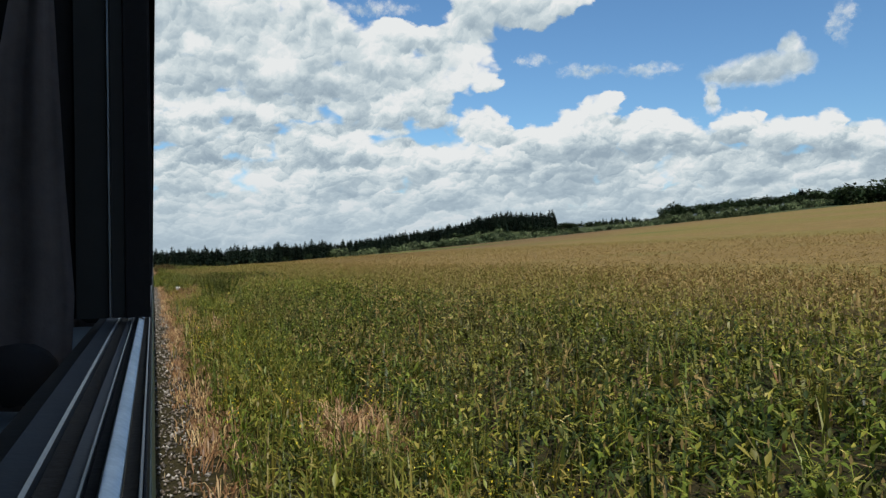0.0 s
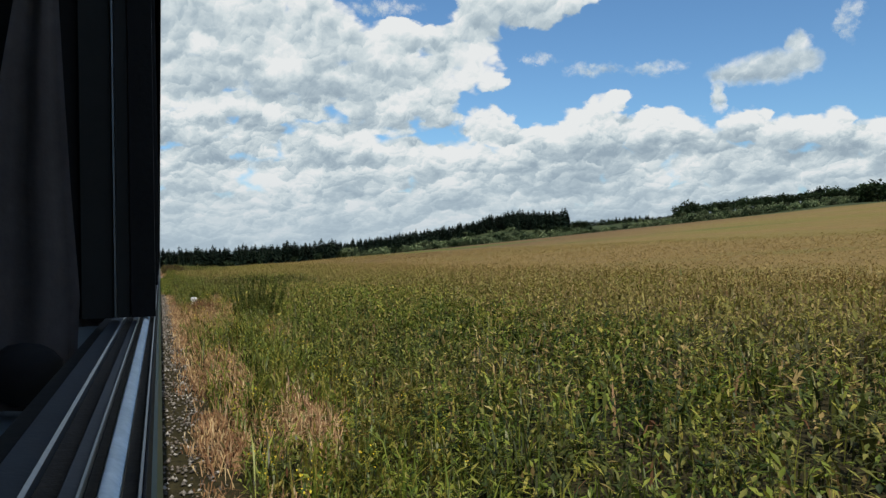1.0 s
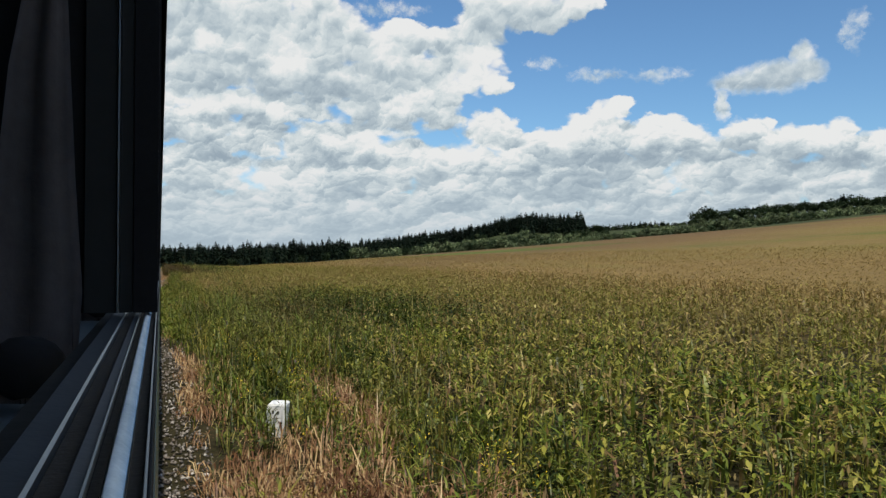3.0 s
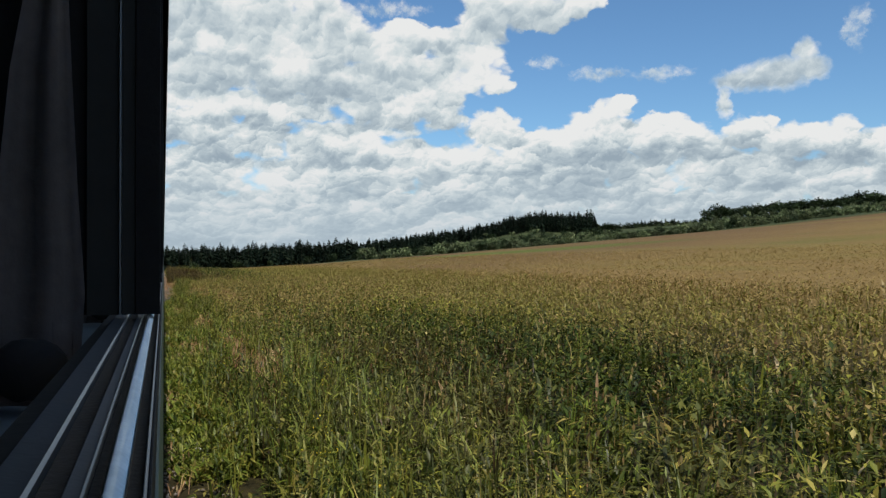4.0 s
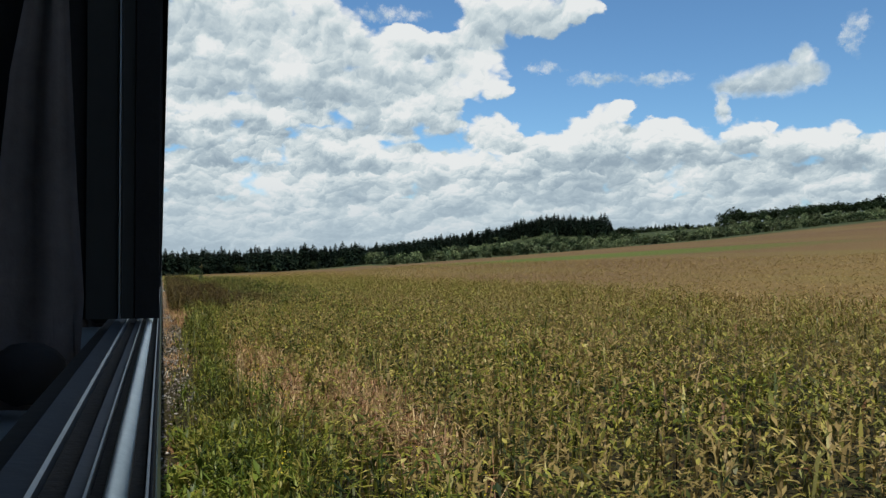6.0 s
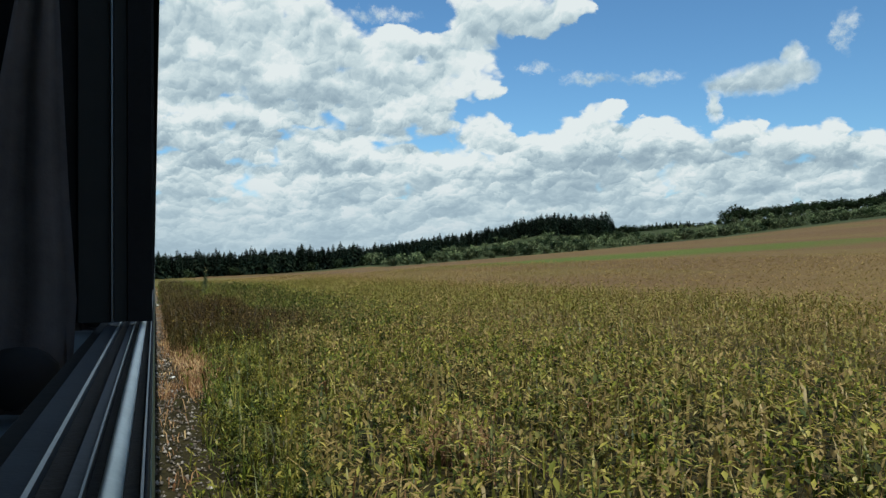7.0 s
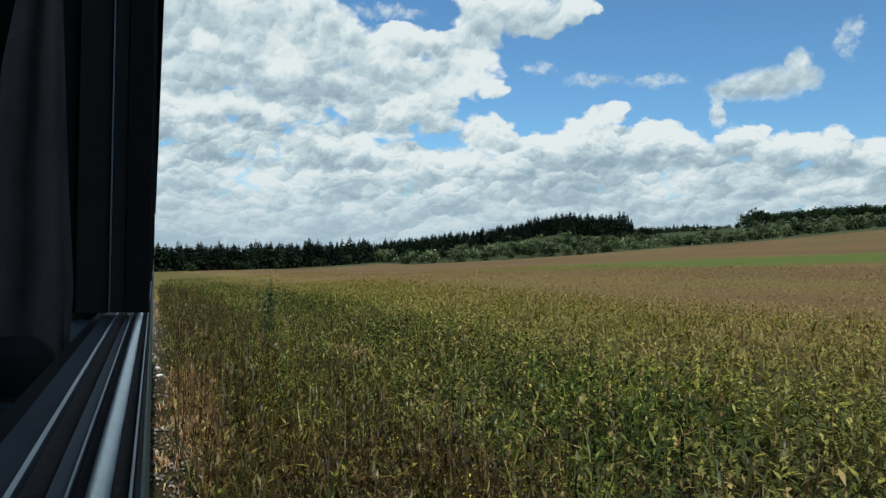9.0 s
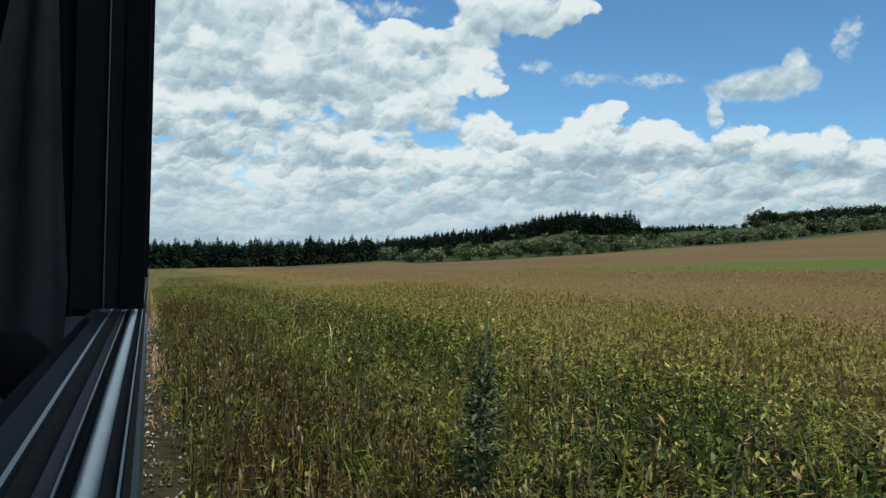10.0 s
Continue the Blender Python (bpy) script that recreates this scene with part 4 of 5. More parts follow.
def make_clumps(name, area, per_m2, keep, wide, tall, pick, mats, label, leaf=1.0):
    """Bushy weeds, each a heap of leaves round a few stems; pick gives a material's number for each heap."""
    p = scatter(*area, per_m2, keep)
    n, each = len(p), 44
    w, h = wide * rng.uniform(0.5, 1.35, n), tall * rng.uniform(0.55, 1.3, n)
    u = rng.normal(size=(n, each, 3))
    u /= np.linalg.norm(u, axis=2)[..., None]
    u[..., 2] = np.abs(u[..., 2])
    rad = rng.uniform(0.35, 1.05, (n, each, 1))
    flat = np.stack([w, w, h], 1)[:, None]
    c = (p[:, None] + u * rad * flat).reshape(-1, 3)
    k = n * each
    big = np.repeat(rng.uniform(0.7, 1.5, n), each) * leaf
    a = leaves(c, big * rng.uniform(0.07, 0.2, k), big * rng.uniform(0.02, 0.065, k), np.arctan2(u[..., 1], u[..., 0]).ravel() + rng.normal(0, 0.8, k), rng.uniform(-0.6, 1.1, k))
    s = np.repeat(p, 7, 0) + rng.normal(0, 1, (7 * n, 3)) * np.repeat(w, 7)[:, None] * (0.4, 0.4, 0)
    b = blades(s, np.repeat(h, 7) * rng.uniform(0.7, 1.4, 7 * n), rng.uniform(0.012, 0.03, 7 * n), rng.uniform(0.0, 0.6, 7 * n), rng.uniform(0, 6.28, 7 * n), 0.3)
    kind = pick(p[:, 0], p[:, 1])
    ob = tri_mesh(name, *joined((*a, 0), (*b, 0))[:2], mats, np.concatenate([np.repeat(kind, 2 * each), np.repeat(kind, 21)]))
    return tagged(ob, label, "weeds", kind="stuff")


def make_seeding_weeds(name, area, per_m2, keep, tall, leaf, label):
    p = scatter(*area, per_m2, keep)
    h = tall * (0.85 + 0.5 * fields(p[:, 0], p[:, 1], 1.6, 51)) * rng.uniform(0.6, 1.15, len(p))
    q = np.repeat(p, 6, 0)
    f = rng.uniform(0.2, 1.0, len(q))
    q = q + np.stack([rng.normal(0, 0.08, len(q)), rng.normal(0, 0.08, len(q)), np.repeat(h, 6) * f], 1)
    a = leaves(q, rng.uniform(0.07, 0.2, len(q)), rng.uniform(0.02, 0.05, len(q)), rng.uniform(0, 6.28, len(q)), rng.uniform(-0.4, 1.2, len(q)))
    b = blades(p, h, rng.uniform(0.012, 0.03, len(p)), rng.uniform(0.0, 0.4, len(p)), rng.uniform(0, 6.28, len(p)))
    return tagged(tri_mesh(name, *joined((*a, 0), (*b, 0))[:2], [leaf]), label, "weeds", kind="stuff")


def make_flowers():
    p = scatter(1.1, 4.5, 6.0, 250.0, 2.0, lambda x, y: (fields(x, y, 2.0, 61) > 0.57) * np.interp(y, [84, 102], [1.0, 0.25]))
    p = np.repeat(p, 12, 0)
    p = p + np.stack([rng.normal(0, 0.09, len(p)), rng.normal(0, 0.09, len(p)), rng.uniform(0.5, 1.0, len(p))], 1)
    v, t = leaves(p, rng.uniform(0.025, 0.05, len(p)), rng.uniform(0.02, 0.035, len(p)), rng.uniform(0, 6.28, len(p)), rng.uniform(0, 1.2, len(p)))
    return tagged(tri_mesh("yellow_flowers", v, t, [YELLOW]), "small yellow wild flowers among the weeds", "flowers", kind="stuff")


def make_ballast():
    """Loose crushed stones of the track bed's shoulder."""
    n = 21000
    y = rng.uniform(4.0, 240.0, n)
    x = np.minimum(rng.uniform(-0.6, 0.75, n) + rng.exponential(0.06, n), 1.4)
    spill = (y > 149) & (y < 176) & (rng.random(n) < 0.6)       # stones strewn into the weeds
    x = np.where(spill, rng.uniform(0.2, 2.6, n) - 0.9 * fields(x, y, 1.5, 63), x)
    grown = ((y > 89) & (y < 138)) | (y > 196)
    keep = ~(grown & (x > 0.1) & (rng.random(n) < 0.75))
    x, y = x[keep], y[keep]
    n = len(x)
    z = ground_z(x, y) + np.interp(x, [-0.5, 0.55, 0.9], [0.05, 0.03, 0.0])
    size = rng.uniform(0.022, 0.055, n)
    corner = np.array([(1, 0, 0), (-1, 0, 0), (0, 1, 0), (0, -1, 0), (0, 0, 1), (0, 0, -1)], float)
    v = corner[None] * rng.uniform(0.55, 1.1, (n, 6, 1)) + rng.normal(0, 0.22, (n, 6, 3))
    turn = rng.uniform(0, 6.28, n)
    c, s_ = np.cos(turn), np.sin(turn)
    v = np.stack([v[..., 0] * c[:, None] - v[..., 1] * s_[:, None], v[..., 0] * s_[:, None] + v[..., 1] * c[:, None], v[..., 2] * 0.75], -1)
    v = v * size[:, None, None] + np.stack([x, y, z], 1)[:, None]
    f = np.array([(0, 2, 4), (2, 1, 4), (1, 3, 4), (3, 0, 4), (2, 0, 5), (1, 2, 5), (3, 1, 5), (0, 3, 5)])
    t = (np.arange(n)[:, None, None] * 6 + f[None]).reshape(-1, 3)
    return tagged(tri_mesh("ballast", v.reshape(-1, 3), t, [BALLAST]), "grey and pale crushed stone of the track bed", "ballast", kind="stuff")


BALLAST = foliage("ballast_pieces", [(0.0, (0.05, 0.045, 0.04)), (0.5, (0.16, 0.14, 0.12)), (0.85, (0.30, 0.27, 0.24)), (1.0, (0.55, 0.52, 0.48))], patch=0.8, dry=(0.14, 0.10, 0.07), amount=0.5, through_light=0.0)
make_dry_grass()
make_weeds()
make_seeding_weeds("brown_weeds", (0.25, 5.4, 160.0, 245.0), 55, brownness, 1.0, BROWN, "rusty brown dock and weeds along the track")
make_seeding_weeds("rust_weeds", (1.0, 4.0, 60.0, 74.0), 110, rust_patch, 0.7, RUST, "red-brown seeding dock amid withered grass")
make_seeding_weeds("brown_weeds", (3.0, 11.0, 88.0, 116.0), 20, lambda x, y: np.clip(1.5 - ((x - 6.6) / 2.6) ** 2 - ((along(y) - 60.5) / 3.6) ** 2 - 1.5 * fields(x, y, 1.1, 89), 0, 1), 0.8, BROWN, "brown seeding weeds among the dark green crop")
make_seeding_weeds("brown_weeds", (3.0, 9.5, 168.0, 200.0), 60, rank_brown, 0.8, BROWN, "brown seeding weeds mixed into the crop's edge")
# leafy weeds: 0 olive, 1 dark, 2 fresh green, 3 brown, 4 yellowing
def verge_kind(x, y):
    w = along(y)
    pick = rng.random(len(x)) + 0.5 * (fields(x, y, 3.0, 101) - 0.5)
    out = np.where(pick < 0.30, 0, np.where(pick < 0.52, 1, np.where(pick < 0.80, 2, 4)))
    brown = np.maximum(np.interp(w, [54, 58, 66, 72, 94, 98, 110, 140], [0.0, 0.4, 0.3, 0.05, 0.1, 0.6, 0.5, 0.4]), rank_brown(x, y))
    early = (w < 26) & (rng.random(len(x)) < 0.45) & (x < 4)
    out = np.where(early, 4, out)
    out = np.where(rng.random(len(x)) < brown, 3, out)
    return np.where((w > 66) & (w < 96) & (out == 2) & (x > 2.0), 4, out)


WEED_MATS = [WEED, SHADY, GREEN, BROWN, YELLOWING]
make_clumps("leafy_weeds", (0.9, 6.5, 6.0, 245.0), 4.8, lambda x, y: open_place(x, y) * np.clip((x - 0.9) / 0.8, 0, 1) * (1 - 0.86 * np.clip(dryness(x, y) * 1.4, 0, 1)) * np.clip((crop_edge(y) + 1.5 - x) / 1.2, 0, 1) * np.clip(fields(x, y, 2.4, 103) * 2.6 - 0.6, 0.1, 1), 0.27, 0.85, verge_kind, WEED_MATS, "bushy green and olive weeds in heaps beside the track")
make_clumps("leafy_weeds", (4.0, 16.0, 5.0, 250.0), 2.0, lambda x, y: np.clip((x - crop_edge(y)) / 1.0, 0, 1) * np.clip(fields(x, y, 4.0, 105) * 3.2 - 1.1, 0.06, 1) * np.clip((17 - x) / 8, 0.2, 1) * np.interp(along(y), [60, 70, 96, 104], [1.0, 0.35, 0.35, 1.0]), 0.34, 0.95, verge_kind, WEED_MATS, "bushy weeds standing among the crop", 1.2)
make_clumps("leafy_weeds", (1.3, 6.5, 77.0, 97.0), 4.0, lambda x, y: np.clip(fields(x, y, 2.6, 115) * 3 - 0.7, 0.05, 1), 0.34, 1.0, lambda x, y: np.where(rng.random(len(x)) < 0.6, 1, np.where(rng.random(len(x)) < 0.4, 3, 2)), WEED_MATS, "dark green bushy weeds behind the marker stone")
make_clumps("low_weeds", (0.1, 1.9, 92.0, 136.0), 14.0, lambda x, y: np.clip(fields(x, y, 2.0, 117) * 2.4 - 0.3, 0.1, 1), 0.22, 0.32, lambda x, y: np.where(rng.random(len(x)) < 0.75, 2, 0), WEED_MATS, "low fresh green weeds along the ballast")
make_flowers()
make_ballast()


def make_marker():
    """A leaning white kilometre stone with a black mark."""
    stone = tagged(new("marker_stone"), "white painted concrete marker stone leaning in dry grass", "marker stone")
    bm = bmesh.new()
    box(bm, -0.20, 0.20, -0.15, 0.15, -0.3, 0.62)
    for v in bm.verts:
        if v.co.z > 0.3:
            v.co.x *= 0.85
            v.co.z += v.co.x * 0.15
    bmesh.ops.bevel(bm, geom=list(bm.edges), offset=0.02, segments=2, affect="EDGES")
    part("block", bm, CONCRETE, stone)
    for x0, z0 in ((-0.07, 0.44), (0.03, 0.44)):
        part("mark", box(bmesh.new(), x0, x0 + 0.04, -0.156, -0.148, z0, z0 + 0.06), INK, stone, "small black bar")
    stone.matrix_basis = pose(2.04, 74.8, float(ground_z(2.04, 74.8)) + 0.06, 6, 9, -24)


make_marker()


def make_rock(seed, x, y, size):
    bm = bmesh.new()
    bmesh.ops.create_icosphere(bm, subdivisions=2, radius=1.0)
    for v in bm.verts:
        v.co = v.co * (1 + 0.25 * noise.noise(v.co * 1.7 + Vector((seed, 0, 0))))
        v.co = Vector((v.co.x * size * 1.3, v.co.y * size * 0.8, v.co.z * size * 0.6))
    rock = tagged(link_mesh("pale_rock", bm, CONCRETE), "pale white rock lying by the ballast", "rock", "pale rocks by the track")
    rock.matrix_basis = pose(x, y, float(ground_z(x, y)) + size * 0.35, 0, 8, seed * 40)


for k, (x, y, size) in enumerate(((0.62, 94.0, 0.11), (0.35, 92.5, 0.06), (0.5, 163.8, 0.07), (0.15, 204.0, 0.08), (0.3, 168.0, 0.05), (0.2, 202.6, 0.07))):
    make_rock(k, x, y, size)


def make_stalk(seed, h):
    """One upright seed stalk with short leaves close to it."""
    r = np.random.default_rng(seed)
    plant = tagged(new("weed_stalk"), "tall upright dark green weed stalk in a clump", "weed", "tall stalks at the field's edge")
    part("stem", trunk_bm(h, 0.012), STALK, plant)
    n = int(h * 190)
    z = r.uniform(0.12, 1.0, n) * h
    hd = r.uniform(0, 6.28, n)
    c = np.stack([np.cos(hd) * 0.015, np.sin(hd) * 0.015, z], 1)
    v, t = leaves(c, np.where(z > 0.55 * h, r.uniform(0.05, 0.08, n), r.uniform(0.10, 0.2, n)), np.where(z > 0.55 * h, 0.035, r.uniform(0.03, 0.06, n)), hd, np.where(z > 0.55 * h, r.uniform(0.6, 1.3, n), r.uniform(0.0, 0.9, n)))
    foliage_ob = tri_mesh("leaves", v, t, [SPIKE])
    foliage_ob.parent = plant
    return plant


SPIKE = foliage("spike_leaf", [(0.0, (0.016, 0.026, 0.007)), (0.4, (0.075, 0.098, 0.020)), (0.75, (0.20, 0.225, 0.042)), (1.0, (0.38, 0.37, 0.10))], amount=0.1)
STALK = surface("green_stem", [(0.3, (0.05, 0.07, 0.02)), (0.7, (0.12, 0.13, 0.05))], 8.0)
stalks = [make_stalk(s, 1.5 + 0.2 * s) for s in range(5)]
r_ = random.Random(4)
for k in range(40):
    x, y = 4.4 + r_.gauss(0, 0.42), 59.4 + r_.gauss(0, 0.85)
    copy_thing(stalks[k % 5], pose(x, y, float(ground_z(x, y)), r_.uniform(-6, 6), (x - 4.4) * 18 + r_.uniform(-5, 5), 0) @ pose(0, 0, 0, 0, 0, r_.uniform(0, 360)))
drop_protos(stalks)


def make_mugwort(seed, h):
    """A bushy upright weed with side shoots."""
    r = np.random.default_rng(seed)
    plant = tagged(new("tall_weed"), "bushy green weed standing over the grass", "weed", "tall weeds along the track")
    bm = trunk_bm(h, 0.012)
    shoots = []
    for k in range(9):
        a, z = k * 2.4 + r.random(), h * r.uniform(0.15, 0.7)
        tip = (math.cos(a) * h * 0.2, math.sin(a) * h * 0.2, z + h * 0.3)
        shoots.append(((0, 0, z), tip))
    part("stem", bm, STALK, plant)
    n = 260
    f, pick = r.random(n), r.integers(0, 9, n)
    c = np.array([np.array(shoots[i][0]) * (1 - g) + np.array(shoots[i][1]) * g for i, g in zip(pick, f)]) + r.normal(0, 0.03, (n, 3))
    v, t = leaves(c, r.uniform(0.05, 0.14, n), r.uniform(0.015, 0.045, n), r.uniform(0, 6.28, n), r.uniform(-0.3, 1.0, n))
    ob = tri_mesh("leaves", v, t, [WEED if seed % 3 else SPIKE])
    ob.parent = plant
    return plant


tall = [make_mugwort(200 + s, 1.0 + 0.12 * s) for s in range(6)]
for k in range(210):
    y = r_.uniform(10, 245)
    x = float(crop_edge(y)) + (r_.gauss(-0.3, 0.9) if k % 3 else r_.uniform(0.5, 9.0))
    if x > 0.9 and not (52 < y < 76 and x < 4.2):
        copy_thing(tall[k % 6], pose(x, y, float(ground_z(x, y)), r_.uniform(-8, 8), r_.uniform(-8, 8), r_.uniform(0, 360)))
drop_protos(tall)


def make_thistle():
    plant = tagged(new("thistle"), "tall grey-green thistle standing over the crop", "thistle")
    r = np.random.default_rng(5)
    h = 3.0
    bm = trunk_bm(h, 0.03)
    for k in range(11):
        a, z = k * 2.4, 0.6 + 0.16 * k
        limb(bm, (0, 0, z), (math.cos(a) * 0.22, math.sin(a) * 0.22, z + 0.25), 0.008, 0.004)
    part("stem", bm, STALK, plant)
    n = 700
    z = r.beta(1.5, 1.35, n) * h * 0.95
    reach = np.interp(z, [0, 0.9, 1.6, 2.2, 2.8], [0.20, 0.24, 0.22, 0.15, 0.05])
    hd = r.uniform(0, 6.28, n)
    c = np.stack([np.cos(hd) * reach * r.uniform(0, 0.9, n), np.sin(hd) * reach * r.uniform(0, 0.9, n), z], 1)
    v, t = leaves(c, reach * r.uniform(0.5, 1.1, n), reach * r.uniform(0.15, 0.35, n), hd, r.uniform(-0.5, 0.8, n))
    ob = tri_mesh("leaves", v, t, [THISTLE])
    ob.parent = plant
    bm = bmesh.new()
    for x, y, z in ((0, 0, h), (0.10, 0.05, h - 0.22), (-0.09, -0.04, h - 0.3), (0.04, -0.1, h - 0.4)):
        bmesh.ops.create_icosphere(bm, subdivisions=1, radius=0.035, matrix=Matrix.Translation((x, y, z)) @ Matrix.Diagonal((1, 1, 1.4, 1)))
    part("flower_heads", bm, HEAD, plant, "dry tan flower heads")
    plant.matrix_basis = pose(3.94, 209.2, float(ground_z(3.94, 209.2)), 2, 2, 0)


make_thistle()


def make_brown_shrub(seed, x, y, wide, h):
    shrub = tagged(new("brown_shrub"), "rusty brown leafy shrub growing beside the track", "shrub", "brown shrubs by the track")
    r = np.random.default_rng(seed)
    for k in range(14):
        a = k * 0.45 + r.random() * 0.4
        bm = bmesh.new()
        limb(bm, (0.1 * math.cos(a), 0.1 * math.sin(a), 0), (wide * r.uniform(0.3, 0.8) * math.cos(a), wide * r.uniform(0.3, 0.8) * math.sin(a), h * r.uniform(0.7, 1.0)), 0.014, 0.005)
        part("stem", bm, BARK, shrub)
    v, t = crown_mesh(seed, 6500, wide, h * 0.52, h * 0.06, 0.085, 0.38)
    ob = tri_mesh("leaves", v, t, [BROWN])
    ob.parent = shrub
    shrub.matrix_basis = pose(x, y, float(ground_z(x, y)))


for k, (x, y, wide, h) in enumerate(((1.8, 175.5, 1.1, 1.75), (3.2, 176.5, 1.2, 1.8), (2.2, 178.6, 1.1, 1.8), (4.1, 177.6, 0.9, 1.5), (2.6, 173.6, 0.9, 1.3), (3.4, 180.4, 1.0, 1.5), (1.5, 181.5, 0.9, 1.4))):
    make_brown_shrub(70 + k, x, y, wide, h)


# ---------------------------------------------------------------- the standing train
BAY, POST = 20 / 30, 0.6       # close-set window posts, and the first one ahead
Y0, Y1 = -1.1, 202.0
K = 1.8
SILL = EYE - 0.025 * K


def strip(bm, u0, u1, top, bottom=-0.01, tilt=0.0, crown=0.0):
    """One rail of the window channel, u from the coach side inwards in channel units; tilt: fall towards the outside; crown: its roundness."""
    h = 0.025 * K
    x0, x1, z0, z1 = -u1 * 0.91 * h, -u0 * 0.91 * h, SILL + bottom * K, SILL + top * K
    b, f = min(0.0002, (x1 - x0) / 4), tilt * (x1 - x0)
    if not crown:
        return extrude(bm, [(x0, z0), (x1, z0), (x1, z1 - b - f), (x1 - b, z1 - f), (x0 + b, z1), (x0, z1 - b)], Y0, Y1)
    top = [(x0 + (x1 - x0) * k / 10, z1 - f * k / 10 - (x1 - x0) * crown * (2 * k / 10 - 1) ** 2) for k in range(11)]
    return extrude(bm, [(x0, z0), (x1, z0)] + top[::-1], Y0, Y1)


train = tagged(new("passenger_train"), "standing passenger train with open curtained windows", "train")
bm = bmesh.new()
box(bm, -0.16, -0.0009, Y0, Y1, 0.2, SILL - 0.0605 * K)
part("side_wall", bm, COACH, train)
bm = bmesh.new()
box(bm, -0.10, -0.004, Y0, Y1, 4.0, 4.35)
part("upper_wall", bm, COACH, train)
bm = bmesh.new()
box(bm, -2.80, -2.74, Y0, Y1, 0.2, 4.35)
part("far_wall", bm, PANEL, train)
bm = bmesh.new()
box(bm, -2.74, -0.16, Y0, Y1, 1.95, 2.0)
part("coach_floor", bm, PANEL, train)
bm = bmesh.new()
arc = [(-1.4 + 1.42 * math.cos(a), 4.33 + 0.5 * math.sin(a)) for a in np.linspace(0, math.pi, 15)]
extrude(bm, arc + [(x, z - 0.03) for x, z in arc[::-1]], Y0, Y1)
part("roof", bm, PANEL, train)
for y in (Y0, Y1):
    bm = bmesh.new()
    box(bm, -2.74, -0.17, y - 0.05, y, 0.2, 4.3)
    part("end_wall", bm, PANEL, train)
for u0, u1, top, tilt, mat, nm in ((0.0, 0.018, 0.0, 0.0, RUBBER, "outer_seal"), (0.020, 0.036, 0.001, 0.5, EDGE, "drip_edge"), (0.038, 0.112, -0.002, 0.0, BROWN_FELT, "felt_channel"),
                                   (0.115, 0.212, 0.003, 0.55, ALU, "guide_rail"), (0.214, 0.288, -0.003, 0.0, RUBBER, "rubber_channel"), (0.290, 0.304, 0.001, 0.6, EDGE, "inner_lip"),
                                   (0.306, 0.392, -0.001, 0.2, DULL_ALU, "inner_rail"), (0.394, 0.530, -0.004, 0.0, BROWN_FELT, "felt_channel"), (0.532, 0.556, 0.001, 0.6, EDGE, "sill_edge"),
                                   (0.558, 0.760, -0.001, 0.15, DULL_ALU, "sill_ledge"), (0.762, 1.0, -0.010, 0.0, PANEL, "window_sill")):
    part(nm, strip(bmesh.new(), u0, u1, top / 3, tilt=tilt, crown=0.16 if mat is ALU else 0.0), mat, train, smooth=mat is ALU)
bm = bmesh.new()
box(bm, -0.75, -0.024 * K, Y0, Y1, EYE - 0.085 * K, EYE - 0.0573 * K)
part("window_table", bm, TABLE, train, "dull blue-grey ledge under the window")


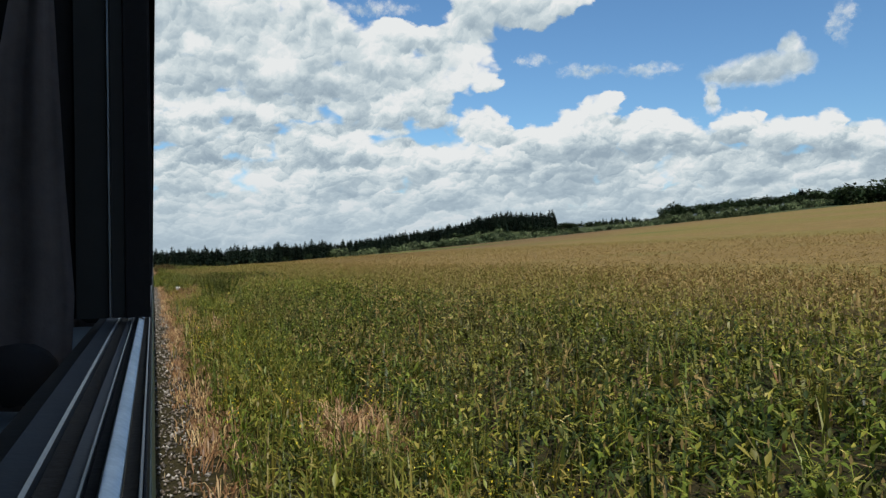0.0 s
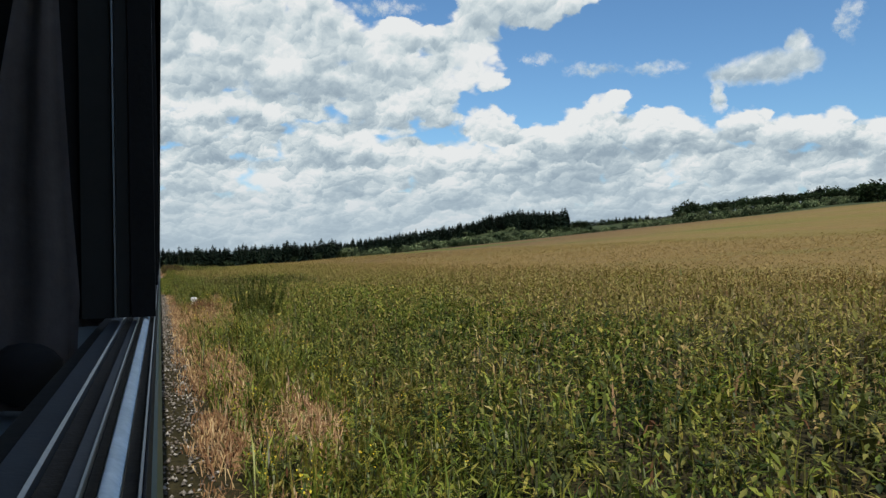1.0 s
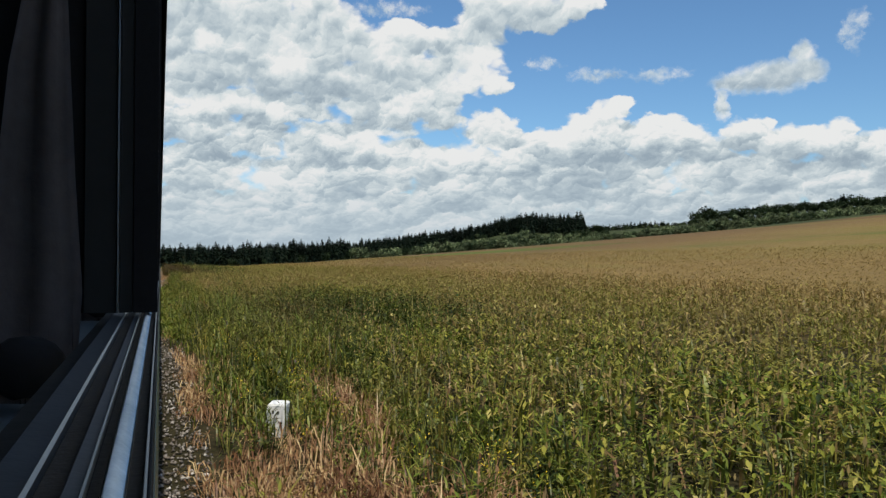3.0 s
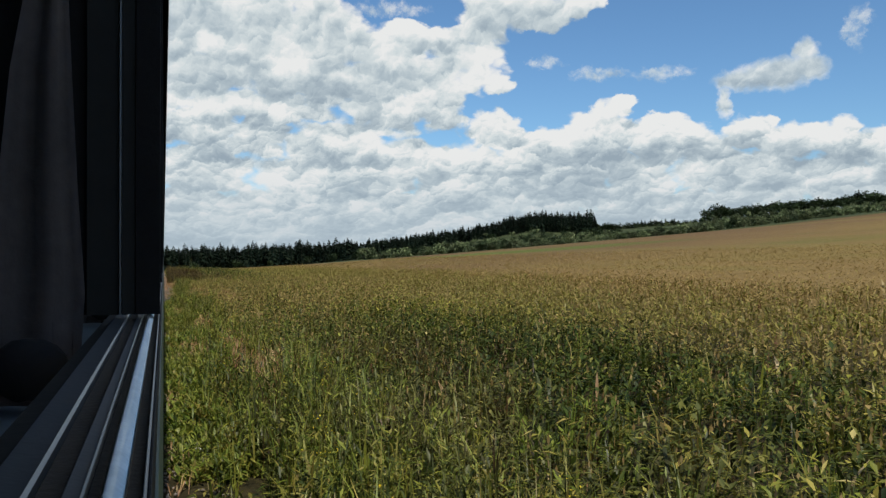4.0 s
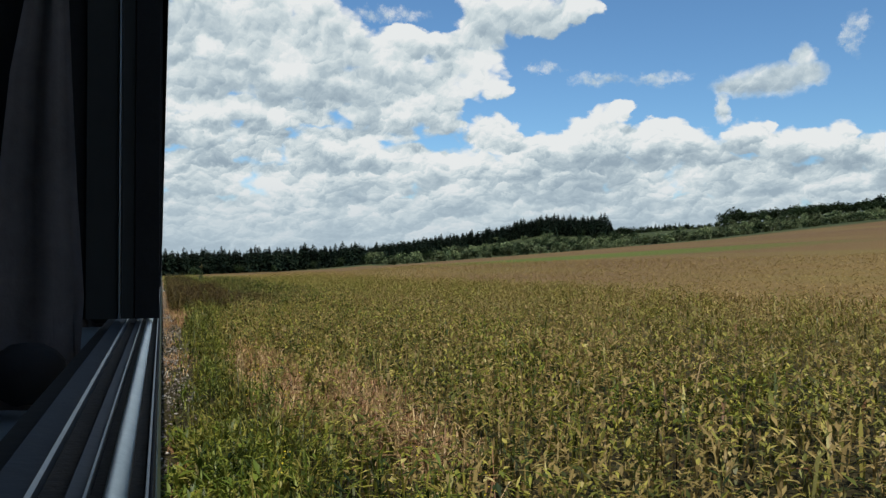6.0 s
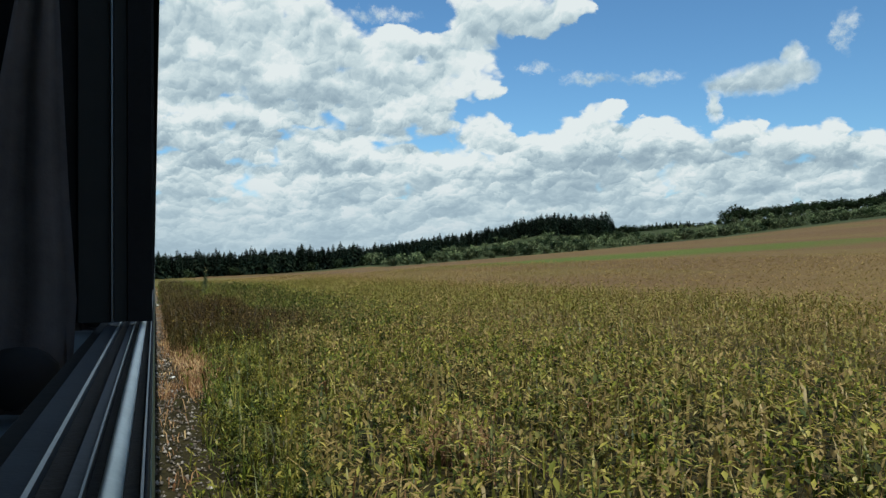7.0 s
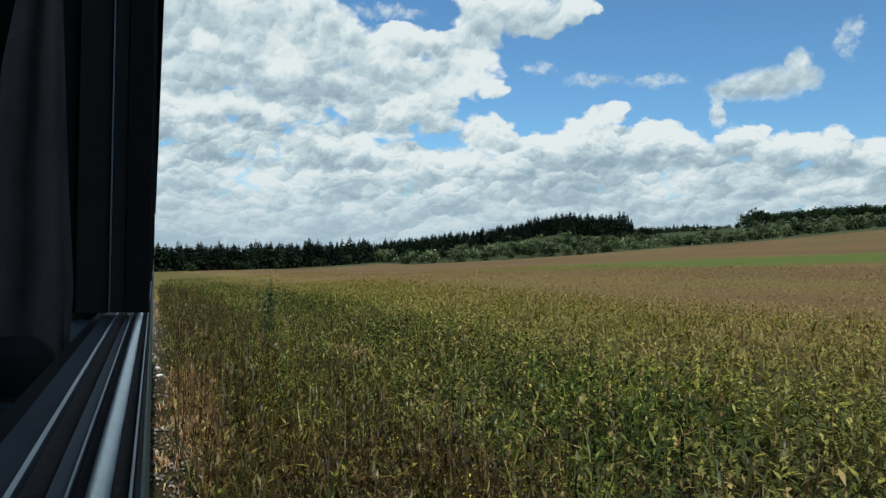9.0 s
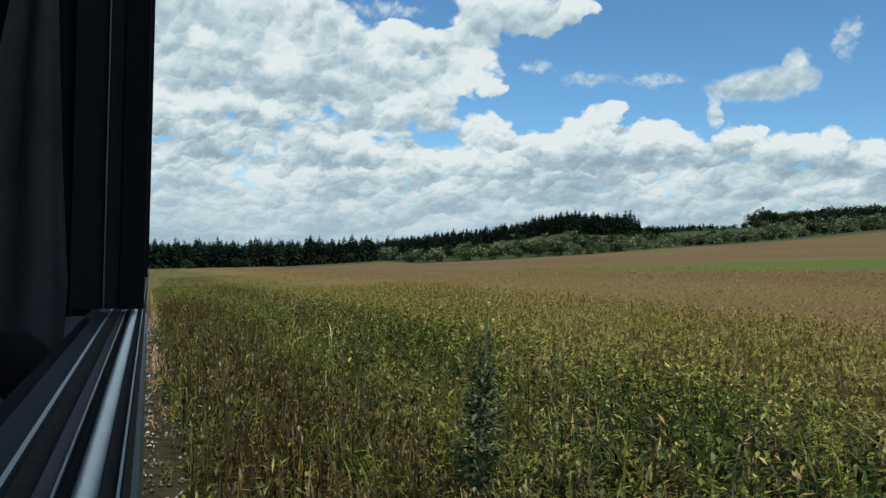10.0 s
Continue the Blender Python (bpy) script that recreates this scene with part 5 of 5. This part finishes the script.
def make_post():
    post = tagged(new("window_post"), "dark window post with rubber seal and metal trim", "window post", "window posts of the train")
    for x0, x1, y0, y1, mat, nm in ((-0.0093, -0.0002, 0.0, 0.010, RUBBER, "seal"), (-0.0145, -0.0095, 0.0013, 0.010, PANEL, "frame"), (-0.0154, -0.0147, -0.001, 0.010, EDGE, "trim"),
                                    (-0.0273, -0.0156, 0.0007, 0.010, PANEL, "panel"), (-0.0670, -0.0275, 0.004, 0.010, RUBBER, "recess")):
        bm = box(bmesh.new(), x0 * K, x1 * K, y0 * K, y1 * K, SILL + 0.0018, 4.0)
        bmesh.ops.bevel(bm, geom=list(bm.edges), offset=0.0002, segments=1, affect="EDGES")
        part(nm, bm, mat, post)
    return post


def make_curtain():
    """A narrow curtain gathered by a dark band, drawn back against the post."""
    curtain = tagged(new("window_curtain"), "grey window curtain gathered in a black tie", "curtain", "curtains of the train")
    bm, cols, rows = bmesh.new(), 9, 7
    grid = []
    for j in range(rows + 1):
        z = -0.168 + 0.87 * j / rows
        x_in = -float(np.interp(z, [-0.17, -0.11, 0.0, 0.31, 0.7], [0.088, 0.074, 0.085, 0.100, 0.105]))
        wide = float(np.interp(z, [-0.17, -0.11, 0.0, 0.16, 0.31, 0.7], [0.10, 0.10, 0.085, 0.072, 0.036, 0.02]))
        grid.append([bm.verts.new(((x_in - wide * i / cols) * 0.6, (-0.010 + 0.002 * math.sin(i * 1.2 + 0.8 * math.sin(j * 0.4))) * K, EYE + z * 0.6)) for i in range(cols + 1)])
    for j in range(rows):
        for i in range(cols):
            bm.faces.new((grid[j][i], grid[j][i + 1], grid[j + 1][i + 1], grid[j + 1][i]))
    bmesh.ops.solidify(bm, geom=list(bm.faces), thickness=0.002)
    part("cloth", bm, CLOTH, curtain, smooth=True)
    bm = bmesh.new()
    bmesh.ops.create_uvsphere(bm, u_segments=14, v_segments=8, radius=1.0)
    for v in bm.verts:
        k = 1 + 0.12 * noise.noise(v.co * 2.3)
        v.co = Vector(((-0.0443 + v.co.x * 0.0135 * k) * K, (-0.0217 + v.co.y * 0.010 * k) * K, EYE + (-0.0412 + v.co.z * 0.0112 * k) * K))
    part("tie", bm, DARK_CLOTH, curtain, "black cloth tie", smooth=True)
    return curtain


post, curtain = make_post(), make_curtain()
k = -2
while POST + BAY * k < Y1 - 0.05:
    at = pose(0, POST + BAY * k, 0)
    if k == -2:
        post.matrix_basis, curtain.matrix_basis = at, at
    else:
        copy_thing(post, at), copy_thing(curtain, at)
    k += 1
